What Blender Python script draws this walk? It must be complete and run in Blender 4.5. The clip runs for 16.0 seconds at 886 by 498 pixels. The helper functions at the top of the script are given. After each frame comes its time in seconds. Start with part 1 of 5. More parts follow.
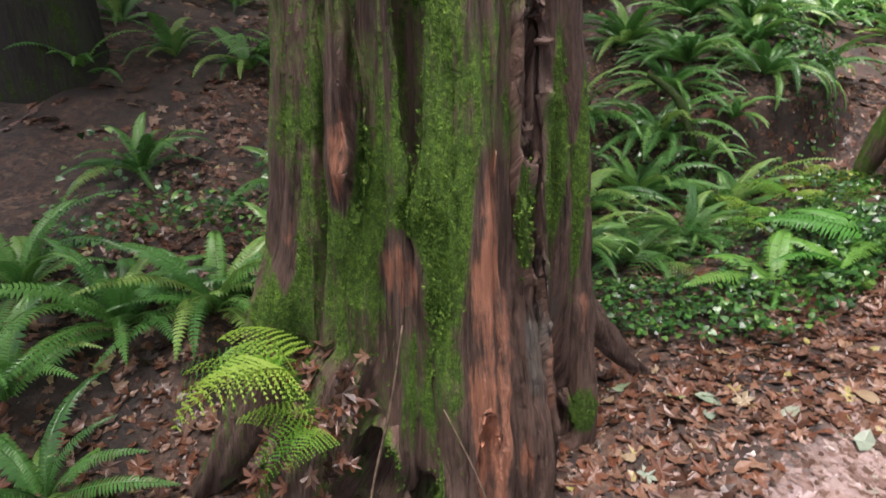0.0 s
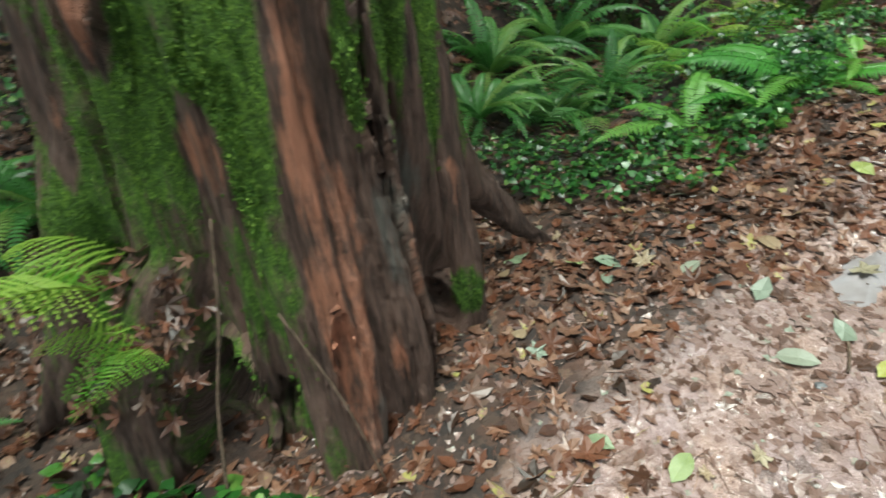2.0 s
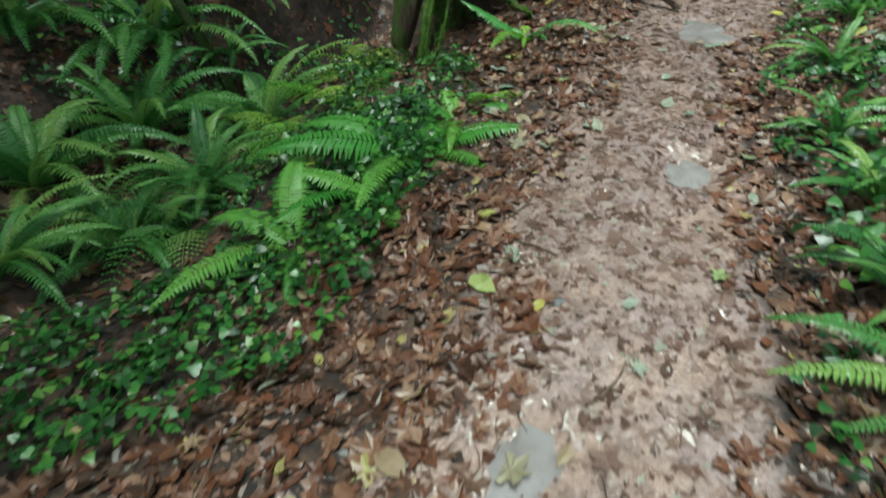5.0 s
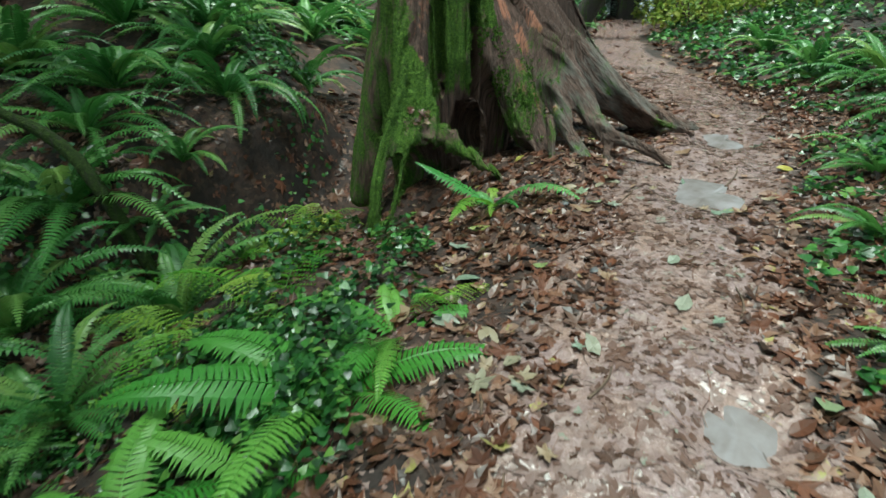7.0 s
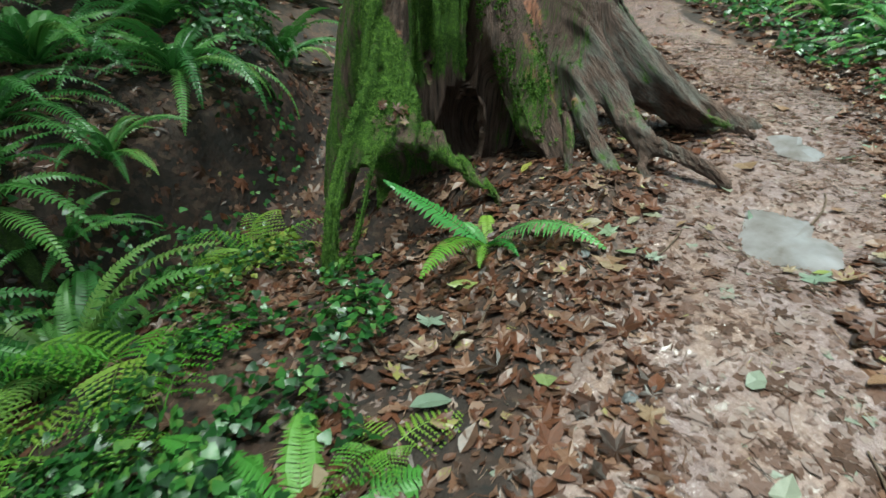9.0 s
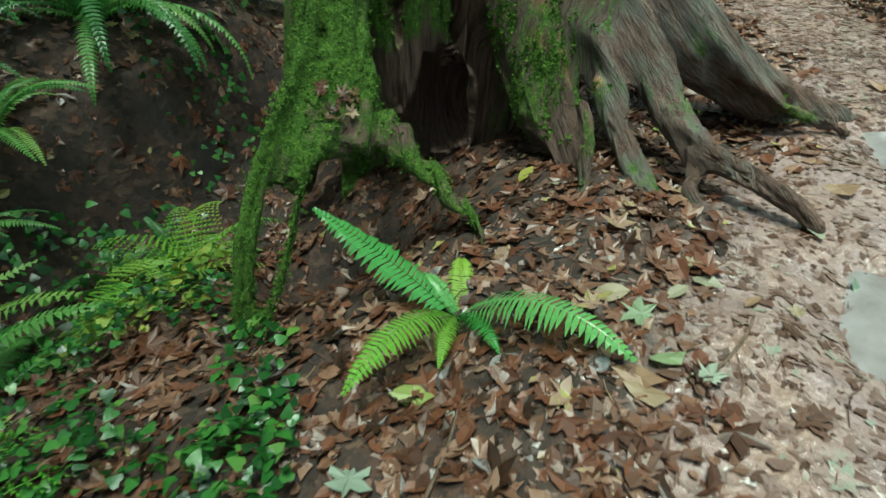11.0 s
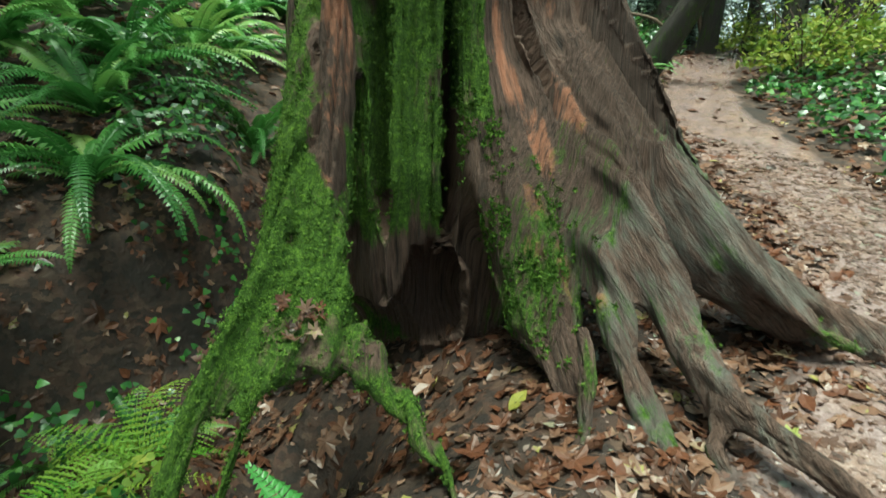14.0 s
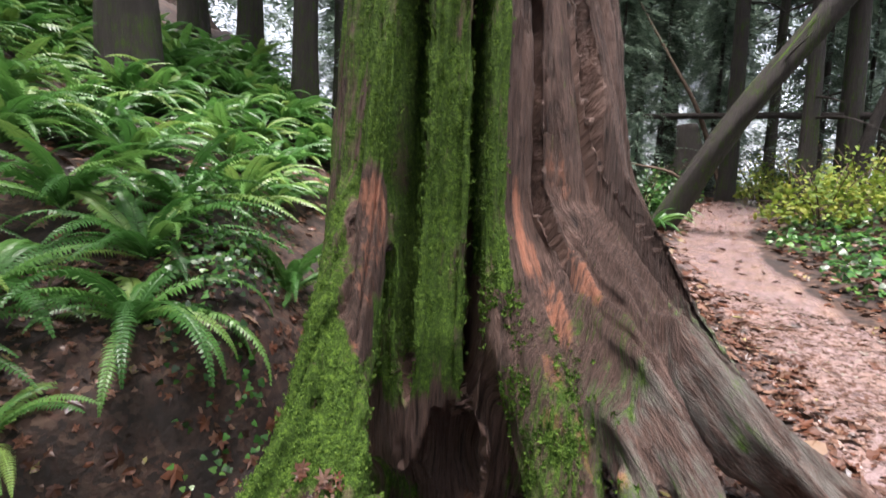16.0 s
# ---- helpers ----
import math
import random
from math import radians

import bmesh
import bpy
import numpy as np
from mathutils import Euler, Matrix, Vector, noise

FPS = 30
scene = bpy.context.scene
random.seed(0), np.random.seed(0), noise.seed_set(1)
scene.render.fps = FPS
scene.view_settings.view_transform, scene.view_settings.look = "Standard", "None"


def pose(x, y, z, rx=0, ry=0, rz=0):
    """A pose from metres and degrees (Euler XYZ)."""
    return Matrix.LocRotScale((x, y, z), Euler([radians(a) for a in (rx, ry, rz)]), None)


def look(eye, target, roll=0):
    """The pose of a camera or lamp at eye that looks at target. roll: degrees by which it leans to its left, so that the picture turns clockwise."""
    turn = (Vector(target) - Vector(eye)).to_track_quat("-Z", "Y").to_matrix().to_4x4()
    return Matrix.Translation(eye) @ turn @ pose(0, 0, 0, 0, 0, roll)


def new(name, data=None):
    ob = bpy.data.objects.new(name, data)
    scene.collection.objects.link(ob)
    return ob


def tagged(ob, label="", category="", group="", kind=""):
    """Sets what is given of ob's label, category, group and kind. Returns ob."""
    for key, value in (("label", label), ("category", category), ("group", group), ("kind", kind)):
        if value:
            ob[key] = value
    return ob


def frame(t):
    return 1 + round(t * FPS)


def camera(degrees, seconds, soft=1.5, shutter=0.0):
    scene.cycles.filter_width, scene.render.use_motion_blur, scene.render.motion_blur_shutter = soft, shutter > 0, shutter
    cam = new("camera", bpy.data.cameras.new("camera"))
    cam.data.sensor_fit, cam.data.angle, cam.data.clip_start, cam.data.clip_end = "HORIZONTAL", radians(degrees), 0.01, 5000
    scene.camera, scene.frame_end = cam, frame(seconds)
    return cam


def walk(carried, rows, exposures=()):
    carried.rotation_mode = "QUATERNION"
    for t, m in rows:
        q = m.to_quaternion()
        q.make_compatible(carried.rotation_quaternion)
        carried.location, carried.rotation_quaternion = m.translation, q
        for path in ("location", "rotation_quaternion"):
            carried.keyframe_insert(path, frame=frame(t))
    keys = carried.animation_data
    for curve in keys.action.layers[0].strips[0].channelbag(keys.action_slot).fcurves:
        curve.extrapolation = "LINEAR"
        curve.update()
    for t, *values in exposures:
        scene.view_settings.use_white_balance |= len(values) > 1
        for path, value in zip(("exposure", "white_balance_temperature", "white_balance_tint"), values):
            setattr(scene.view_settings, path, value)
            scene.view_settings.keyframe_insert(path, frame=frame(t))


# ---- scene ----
cam = camera(78.0, 16.0, shutter=0.5)
SKY, SUN = 0.05, 1.5
EXPOSURES = [(0.0, 3.05, 6500, 20), (1.5, 2.88, 6250, 2), (3.5, 2.52, 6000, -12), (5.0, 2.32, 5900, -11), (9.0, 2.42, 5850, -12), (11.5, 2.42, 6000, -22), (13.5, 2.6, 6250, -20), (14.5, 2.8, 6300, -10), (16.0, 3.08, 6400, 21)]
PATH = [
    (0, (0.03, -0.017, 1.488), (0.019, 1.813, 0.682), -0.5),
    (0.5, (0.057, 0.02, 1.442), (0.065, 1.802, 0.535), -1.9),
    (1, (0.163, 0.094, 1.385), (0.244, 1.82, 0.378), -0.9),
    (1.5, (0.266, 0.19, 1.324), (0.323, 1.862, 0.228), -2.1),
    (2, (0.385, 0.277, 1.286), (0.531, 1.877, 0.095), -3.1),
    (2.5, (0.49, 0.405, 1.249), (0.875, 2.007, 0.114), -3.1),
    (3, (0.61, 0.521, 1.243), (1.207, 2.059, 0.113), -1.7),
    (3.5, (0.834, 0.644, 1.209), (1.554, 2.123, 0.072), 1.5),
    (4, (1.037, 0.801, 1.216), (1.864, 2.185, 0.032), -0.1),
    (4.5, (1.242, 1.012, 1.205), (2.227, 2.283, 0.016), -1.5),
    (5, (1.47, 1.182, 1.217), (2.51, 2.465, 0.088), 0.3),
    (5.2, (1.583, 1.242, 1.227), (2.572, 2.613, 0.159), -0.8),
    (7.3, (2.411, 1.946, 1.208), (3.626, 3.358, 0.482), -0.7),
    (7.5, (2.486, 2.009, 1.216), (3.695, 3.427, 0.488), -0.5),
    (8, (2.7, 2.209, 1.236), (3.924, 3.622, 0.527), -1.5),
    (8.5, (2.893, 2.378, 1.257), (4.087, 3.782, 0.48), -1.3),
    (9, (3.154, 2.538, 1.273), (4.281, 3.947, 0.41), -0.7),
    (9.2, (3.242, 2.584, 1.27), (4.352, 3.995, 0.388), -1.1),
    (11.3, (4.03, 3.264, 1.298), (5.043, 4.599, 0.207), 0.3),
    (11.5, (4.087, 3.301, 1.294), (5.098, 4.635, 0.2), 1.0),
    (12, (4.209, 3.413, 1.308), (5.19, 4.777, 0.224), 1.5),
    (12.5, (4.277, 3.463, 1.347), (5.276, 4.859, 0.322), 1.8),
    (13, (4.311, 3.471, 1.418), (5.35, 4.924, 0.52), 2.0),
    (13.5, (4.333, 3.483, 1.484), (5.393, 4.98, 0.688), 1.3),
    (14, (4.345, 3.487, 1.526), (5.418, 5.024, 0.83), 1.2),
    (14.5, (4.347, 3.483, 1.572), (5.417, 5.063, 0.974), 1.5),
    (15, (4.341, 3.474, 1.622), (5.417, 5.089, 1.137), 1.7),
    (15.5, (4.323, 3.458, 1.664), (5.391, 5.109, 1.299), 2.0),
    (16, (4.319, 3.428, 1.712), (5.364, 5.115, 1.464), 2.1),
]
walk(cam, [(t, look(eye, target, roll)) for t, eye, target, roll in PATH], EXPOSURES)

# ---- world and light ----
world = bpy.data.worlds.new("world")
scene.world = world
world.use_nodes = True
wn, wl = world.node_tree.nodes, world.node_tree.links
sky = wn.new("ShaderNodeTexSky")
sky.sky_type = "NISHITA"
sky.sun_disc = False
sky.sun_elevation, sky.sun_rotation = radians(80), radians(229)
sky.dust_density, sky.ozone_density = 3.0, 1.0
mixw = wn.new("ShaderNodeMixRGB")
mixw.inputs[0].default_value = 0.75
mixw.inputs[2].default_value = (4.6, 4.9, 5.1, 1)
wl.new(sky.outputs[0], mixw.inputs[1])
wl.new(mixw.outputs[0], wn["Background"].inputs[0])
wn["Background"].inputs[1].default_value = SKY
sun = new("sun", bpy.data.lights.new("sun", "SUN"))
sun.data.energy, sun.data.angle, sun.data.color = SUN, radians(24), (1.0, 0.96, 0.9)
sun.matrix_world = look((0, 0, 0), (0.13, 0.12, -1.0))


# ---- node helpers ----
def nd(m, kind, **kw):
    n = m.node_tree.nodes.new(kind)
    for k, v in kw.items():
        n.inputs[k.replace("_", " ")].default_value = v
    return n


def base_mat(name, rough=0.6, spec=0.5):
    m = bpy.data.materials.new(name)
    m.use_nodes = True
    b = m.node_tree.nodes["Principled BSDF"]
    b.inputs["Roughness"].default_value = rough
    b.inputs["Specular IOR Level"].default_value = spec
    return m, b, m.node_tree.links.new


def ramp(m, stops):
    r = m.node_tree.nodes.new("ShaderNodeValToRGB")
    e = r.color_ramp.elements
    while len(e) < len(stops):
        e.new(0.5)
    for k, (p, c) in zip(e, stops):
        k.position, k.color = p, (*c, 1) if len(c) == 3 else (c[0], c[0], c[0], 1)
    return r


def coords(m, sx=1, sy=1, sz=1):
    t = m.node_tree.nodes.new("ShaderNodeTexCoord")
    mp = m.node_tree.nodes.new("ShaderNodeMapping")
    mp.inputs["Scale"].default_value = (sx, sy, sz)
    m.node_tree.links.new(t.outputs["Object"], mp.inputs["Vector"])
    return mp


def noise_of(m, mp, scale, detail=5, rough=0.6):
    n = m.node_tree.nodes.new("ShaderNodeTexNoise")
    n.inputs["Scale"].default_value, n.inputs["Detail"].default_value, n.inputs["Roughness"].default_value = scale, detail, rough
    m.node_tree.links.new(mp.outputs[0], n.inputs["Vector"])
    return n


def mixed(m, fac, a, b):
    x = m.node_tree.nodes.new("ShaderNodeMixRGB")
    for i, v in enumerate((fac, a, b)):
        if isinstance(v, (tuple, float, int)):
            x.inputs[i].default_value = (*v, 1) if isinstance(v, tuple) else v
        else:
            m.node_tree.links.new(v, x.inputs[i])
    return x.outputs[0]


def math_of(m, op, a, b=0.0, clamp=False):
    x = m.node_tree.nodes.new("ShaderNodeMath")
    x.operation, x.use_clamp = op, clamp
    for i, v in enumerate((a, b)):
        if isinstance(v, (int, float)):
            x.inputs[i].default_value = v
        else:
            m.node_tree.links.new(v, x.inputs[i])
    return x.outputs[0]


def bump(m, b, height, strength=0.5, dist=0.02):
    n = m.node_tree.nodes.new("ShaderNodeBump")
    n.inputs["Strength"].default_value, n.inputs["Distance"].default_value = strength, dist
    m.node_tree.links.new(height, n.inputs["Height"])
    m.node_tree.links.new(n.outputs[0], b.inputs["Normal"])


def attr(m, name):
    a = m.node_tree.nodes.new("ShaderNodeAttribute")
    a.attribute_name = name
    return a.outputs["Fac"]


# ---- materials ----
def bark_mat(name, dark, light, moss_a, moss_b, wood, grey=(0.165, 0.15, 0.128), follow=False):
    """Fibrous cedar bark; the mesh says where moss, bare wood and bleached wood lie."""
    m, b, ln = base_mat(name, 0.8, 0.3)
    fib, fine = coords(m, 16, 16, 1.3), coords(m, 60, 60, 4)
    if follow:
        grain = m.node_tree.nodes.new("ShaderNodeAttribute")
        grain.attribute_name = "grain"
        for mp, sc in ((fib, (16, 1.3, 9)), (fine, (60, 4, 34))):
            mp.inputs["Scale"].default_value = sc
            ln(grain.outputs["Vector"], mp.inputs["Vector"])
    n1 = noise_of(m, fib, 1.6, 8, 0.7)
    plain = coords(m)
    n2 = noise_of(m, plain, 3.0, 6, 0.65)
    n5 = noise_of(m, fine, 1.5, 5, 0.7)
    mixf = mixed(m, 0.58, n1.outputs['Color'], n5.outputs['Color'])
    n3 = noise_of(m, plain, 42.0, 4, 0.7)
    n4 = noise_of(m, plain, 130.0, 3, 0.7)
    mixf = math_of(m, "ADD", math_of(m, "MULTIPLY", math_of(m, "SUBTRACT", mixf, 0.5), 2.2), 0.5, True)
    bark = ramp(m, [(0.25, dark), (0.52, tuple(0.5 * (u + v) for u, v in zip(dark, light))), (0.8, light)])
    ln(mixf, bark.inputs[0])
    wood_c = mixed(m, mixf, tuple(c * 0.45 for c in wood), tuple(min(c * 1.5, 0.8) for c in wood))
    grey_c = mixed(m, mixf, tuple(c * 0.4 for c in grey), tuple(c * 1.35 for c in grey))
    moss_n = mixed(m, 0.5, n3.outputs["Color"], n4.outputs["Color"])
    moss_r = ramp(m, [(0.36, tuple(c * 0.25 for c in moss_a)), (0.5, tuple(c * 0.85 for c in moss_a)), (0.66, moss_b)])
    ln(moss_n, moss_r.inputs[0])
    edge = math_of(m, "MULTIPLY", math_of(m, "SUBTRACT", n1.outputs["Fac"], 0.5), 2.0)
    edge2 = math_of(m, "MULTIPLY", math_of(m, "SUBTRACT", n2.outputs["Fac"], 0.5), 1.6)
    rag = math_of(m, "ADD", edge, edge2)

    def mask(which, gain=3.0):
        v = math_of(m, "ADD", attr(m, which), rag)
        return math_of(m, "MULTIPLY", math_of(m, "SUBTRACT", v, 0.42), gain, True)
    c = mixed(m, mask("grey"), bark.outputs[0], grey_c)
    c = mixed(m, mask("wood"), c, wood_c)
    mm = mask("moss", 3.0)
    c = mixed(m, mm, c, moss_r.outputs[0])
    ln(c, b.inputs["Base Color"])
    hgt = mixed(m, mm, mixf, moss_n)
    bump(m, b, hgt, 1.0, 0.05)
    ln(mixed(m, mm, (0.62, 0.62, 0.62), (0.95, 0.95, 0.95)), b.inputs["Roughness"])
    return m


def ground_mat():
    """Wet litter beside the trail, trodden clay on it."""
    m, b, ln = base_mat("forest_floor", 0.7, 0.5)
    p = coords(m)
    big, mid, fine = noise_of(m, p, 1.6, 6), noise_of(m, p, 9, 6, 0.7), noise_of(m, p, 60, 5, 0.7)
    vor = m.node_tree.nodes.new("ShaderNodeTexVoronoi")
    vor.inputs["Scale"].default_value = 26
    warp = nd(m, "ShaderNodeMixRGB")
    warp.inputs[0].default_value = 0.12
    ln(p.outputs[0], warp.inputs[1])
    ln(mid.outputs["Color"], warp.inputs[2])
    ln(warp.outputs[0], vor.inputs["Vector"])
    sep = m.node_tree.nodes.new("ShaderNodeSeparateColor")
    ln(vor.outputs["Color"], sep.inputs[0])
    litter = ramp(m, [(0.0, (0.012, 0.007, 0.005)), (0.35, (0.036, 0.018, 0.011)), (0.6, (0.075, 0.034, 0.02)), (0.8, (0.05, 0.029, 0.018)), (1.0, (0.12, 0.07, 0.045))])
    ln(sep.outputs[0], litter.inputs[0])
    soil = ramp(m, [(0.3, (0.005, 0.004, 0.003)), (0.7, (0.022, 0.013, 0.009))])
    ln(mid.outputs["Fac"], soil.inputs[0])
    lit = mixed(m, math_of(m, "MULTIPLY", math_of(m, "SUBTRACT", big.outputs["Fac"], 0.35), 3.5, True), soil.outputs[0], litter.outputs[0])
    clay = ramp(m, [(0.3, (0.075, 0.048, 0.042)), (0.5, (0.215, 0.152, 0.144)), (0.7, (0.36, 0.285, 0.28))])
    ln(mixed(m, 0.45, mid.outputs["Color"], fine.outputs["Color"]), clay.inputs[0])
    ochre = ramp(m, [(0.3, (0.10, 0.058, 0.042)), (0.5, (0.24, 0.16, 0.13)), (0.7, (0.36, 0.265, 0.23))])
    ln(mixed(m, 0.6, mid.outputs["Color"], fine.outputs["Color"]), ochre.inputs[0])
    patch = noise_of(m, p, 3.3, 4, 0.6)
    earth = mixed(m, math_of(m, "MULTIPLY", math_of(m, "SUBTRACT", patch.outputs["Fac"], 0.42), 4.5, True), clay.outputs[0], ochre.outputs[0])
    clay2 = mixed(m, math_of(m, "MULTIPLY", math_of(m, "SUBTRACT", sep.outputs[1], 0.78), 3.0, True), earth, litter.outputs[0])
    t = math_of(m, "ADD", attr(m, "trail"), math_of(m, "MULTIPLY", math_of(m, "SUBTRACT", big.outputs["Fac"], 0.5), 1.4))
    t = math_of(m, "MULTIPLY", math_of(m, "SUBTRACT", t, 0.3), 2.5, True)
    ln(mixed(m, t, lit, clay2), b.inputs["Base Color"])
    wet = ramp(m, [(0.46, (0.06,)), (0.68, (0.27,))])
    ln(mid.outputs["Fac"], wet.inputs[0])
    ln(mixed(m, t, (0.8, 0.8, 0.8), wet.outputs[0]), b.inputs["Roughness"])
    bump(m, b, mixed(m, 0.5, vor.outputs["Distance"], fine.outputs["Color"]), 0.5, 0.025)
    return m


def leaf_mat(name, stops, rough=0.4, spec=0.5, thin=0.25, per_object=False, scale=30):
    """Leaves: a hue for each leaf, a finer mottling inside it, light let through."""
    m, b, ln = base_mat(name, rough, spec)
    r = ramp(m, stops)
    if per_object:
        o = m.node_tree.nodes.new("ShaderNodeObjectInfo")
        src = o.outputs["Random"]
    else:
        g = m.node_tree.nodes.new("ShaderNodeNewGeometry")
        src = g.outputs["Random Per Island"]
    n = noise_of(m, coords(m), scale, 4, 0.7)
    ln(math_of(m, "ADD", src, math_of(m, "MULTIPLY", math_of(m, "SUBTRACT", n.outputs["Fac"], 0.5), 0.35), True), r.inputs[0])
    n2 = noise_of(m, coords(m), scale * 4, 3, 0.7)
    c = mixed(m, math_of(m, "MULTIPLY", n2.outputs["Fac"], 0.5), r.outputs[0], (0.01, 0.012, 0.006))
    ln(c, b.inputs["Base Color"])
    if thin:
        tr = m.node_tree.nodes.new("ShaderNodeBsdfTranslucent")
        ln(c, tr.inputs["Color"])
        mx = m.node_tree.nodes.new("ShaderNodeMixShader")
        mx.inputs[0].default_value = thin
        ln(b.outputs[0], mx.inputs[1])
        ln(tr.outputs[0], mx.inputs[2])
        ln(mx.outputs[0], m.node_tree.nodes["Material Output"].inputs[0])
    bump(m, b, n2.outputs["Fac"], 0.25, 0.004)
    return m


BARK = bark_mat("cedar_bark", (0.011, 0.007, 0.005), (0.235, 0.145, 0.112), (0.06, 0.125, 0.014), (0.20, 0.34, 0.035), (0.44, 0.19, 0.115), follow=True)
BARK_FAR = bark_mat("fir_bark", (0.012, 0.01, 0.008), (0.055, 0.044, 0.036), (0.04, 0.07, 0.012), (0.11, 0.17, 0.03), (0.2, 0.1, 0.06))
MOSS = leaf_mat("moss", [(0, (0.03, 0.075, 0.01)), (0.5, (0.085, 0.17, 0.022)), (1, (0.19, 0.31, 0.05))], 0.8, 0.2, 0.2)
GROUND = ground_mat()
SWORD = leaf_mat("sword_fern_green", [(0, (0.045, 0.15, 0.03)), (0.45, (0.09, 0.26, 0.05)), (0.8, (0.16, 0.35, 0.075)), (1, (0.26, 0.40, 0.09))], 0.38, 0.5, 0.3, True, 14)
BRIGHT = leaf_mat("bright_fern_green", [(0, (0.14, 0.40, 0.03)), (0.5, (0.22, 0.46, 0.05)), (1, (0.36, 0.50, 0.07))], 0.5, 0.4, 0.35, True, 14)
IVY = leaf_mat("ivy_green", [(0, (0.010, 0.04, 0.008)), (0.5, (0.026, 0.105, 0.018)), (0.85, (0.065, 0.20, 0.032)), (1, (0.15, 0.28, 0.05))], 0.3, 0.5, 0.18)
DEAD = leaf_mat("fallen_leaf_brown", [(0, (0.022, 0.010, 0.006)), (0.22, (0.085, 0.032, 0.018)), (0.5, (0.17, 0.064, 0.034)), (0.68, (0.12, 0.066, 0.046)), (0.85, (0.23, 0.115, 0.07)), (0.98, (0.31, 0.20, 0.145)), (1, (0.36, 0.33, 0.10))], 0.36, 0.45, 0.12)
PALE = leaf_mat("fallen_leaf_pale", [(0, (0.30, 0.17, 0.10)), (0.25, (0.36, 0.29, 0.18)), (0.5, (0.30, 0.33, 0.25)), (0.75, (0.23, 0.30, 0.22)), (0.92, (0.30, 0.37, 0.11)), (1, (0.45, 0.38, 0.06))], 0.34, 0.5, 0.2, True)
TRODDEN = leaf_mat("trodden_leaf", [(0, (0.06, 0.03, 0.02)), (0.3, (0.14, 0.075, 0.055)), (0.55, (0.20, 0.125, 0.105)), (0.8, (0.28, 0.20, 0.18)), (0.95, (0.35, 0.26, 0.23)), (1, (0.25, 0.27, 0.21))], 0.2, 0.5, 0.08)
CONIFER = leaf_mat("conifer_needles", [(0, (0.06, 0.11, 0.07)), (0.5, (0.15, 0.23, 0.16)), (1, (0.32, 0.42, 0.32))], 0.6, 0.4, 0.3)
YELLOW = leaf_mat("yellow_green_leaves", [(0, (0.12, 0.22, 0.03)), (0.5, (0.26, 0.38, 0.05)), (1, (0.46, 0.48, 0.09))], 0.5, 0.4, 0.35)
TWIG, tb, tl = base_mat("twig_wood", 0.7, 0.3)
tn = noise_of(TWIG, coords(TWIG, 1, 1, 1), 30)
tr_ = ramp(TWIG, [(0.3, (0.03, 0.02, 0.013)), (0.7, (0.16, 0.11, 0.075))])
tl(tn.outputs["Fac"], tr_.inputs[0])
tl(tr_.outputs[0], tb.inputs["Base Color"])
bump(TWIG, tb, tn.outputs["Fac"], 0.4, 0.01)
STONE, sb, sl = base_mat("stone", 0.45, 0.5)
sn = noise_of(STONE, coords(STONE), 14)
sr = ramp(STONE, [(0.3, (0.03, 0.032, 0.035)), (0.7, (0.15, 0.15, 0.15))])
sl(sn.outputs["Fac"], sr.inputs[0])
sl(sr.outputs[0], sb.inputs["Base Color"])
bump(STONE, sb, sn.outputs["Fac"], 0.4, 0.01)
WATER, ab, al = base_mat("puddle_water", 0.08, 0.5)
an = noise_of(WATER, coords(WATER), 5)
# mud tone lifted towards pale grey, standing in for reflected sky
ar = ramp(WATER, [(0.3, (0.13, 0.11, 0.10)), (0.7, (0.25, 0.23, 0.235))])
al(an.outputs["Fac"], ar.inputs[0])
al(ar.outputs[0], ab.inputs["Base Color"])


# ---- terrain ----
# the trail's middle line: x, y, height
TRAIL = np.array([(-30, -26, -3.0), (-8, -7.6, -1.3), (-2.0, -2.0, -0.62), (0.2, -0.1, -0.42), (1.4, 0.85, -0.26), (2.5, 1.55, -0.1), (3.8, 2.35, 0.06), (5.1, 3.05, 0.2),
                  (6.3, 3.45, 0.33), (7.4, 3.95, 0.46), (8.6, 4.9, 0.58), (9.7, 6.1, 0.74), (11.0, 7.35, 0.92), (12.8, 8.55, 1.12), (15.0, 9.6, 1.36), (17.2, 10.3, 1.46), (21, 10.6, 1.4), (60, 11, 0.6)], float)


def smooth_line(pts, n):
    out = []
    for i in range(len(pts) - 1):
        a, b2, c, d = pts[max(i - 1, 0)], pts[i], pts[i + 1], pts[min(i + 2, len(pts) - 1)]
        for u in np.linspace(0, 1, n, endpoint=False):
            out.append(0.5 * (2 * b2 + (c - a) * u + (2 * a - 5 * b2 + 4 * c - d) * u * u + (3 * b2 - a - 3 * c + d) * u ** 3))
    out.append(pts[-1])
    return np.array(out)


LINE = smooth_line(TRAIL, 10)
DIRN = np.gradient(LINE[:, :2], axis=0)
DIRN /= np.linalg.norm(DIRN, axis=1)[:, None]
TABLE = np.random.RandomState(5).rand(32, 32, 32).astype(np.float32)


def vnoise(x, y, z):
    """Smooth value noise in 0..1 of unit size."""
    i, j, k = np.floor(x).astype(int), np.floor(y).astype(int), np.floor(z).astype(int)
    u, v, w = x - i, y - j, z - k
    u, v, w = u * u * (3 - 2 * u), v * v * (3 - 2 * v), w * w * (3 - 2 * w)
    r = 0
    for a in (0, 1):
        for b2 in (0, 1):
            for c in (0, 1):
                r = r + TABLE[(i + a) & 31, (j + b2) & 31, (k + c) & 31] * (u if a else 1 - u) * (v if b2 else 1 - v) * (w if c else 1 - w)
    return r


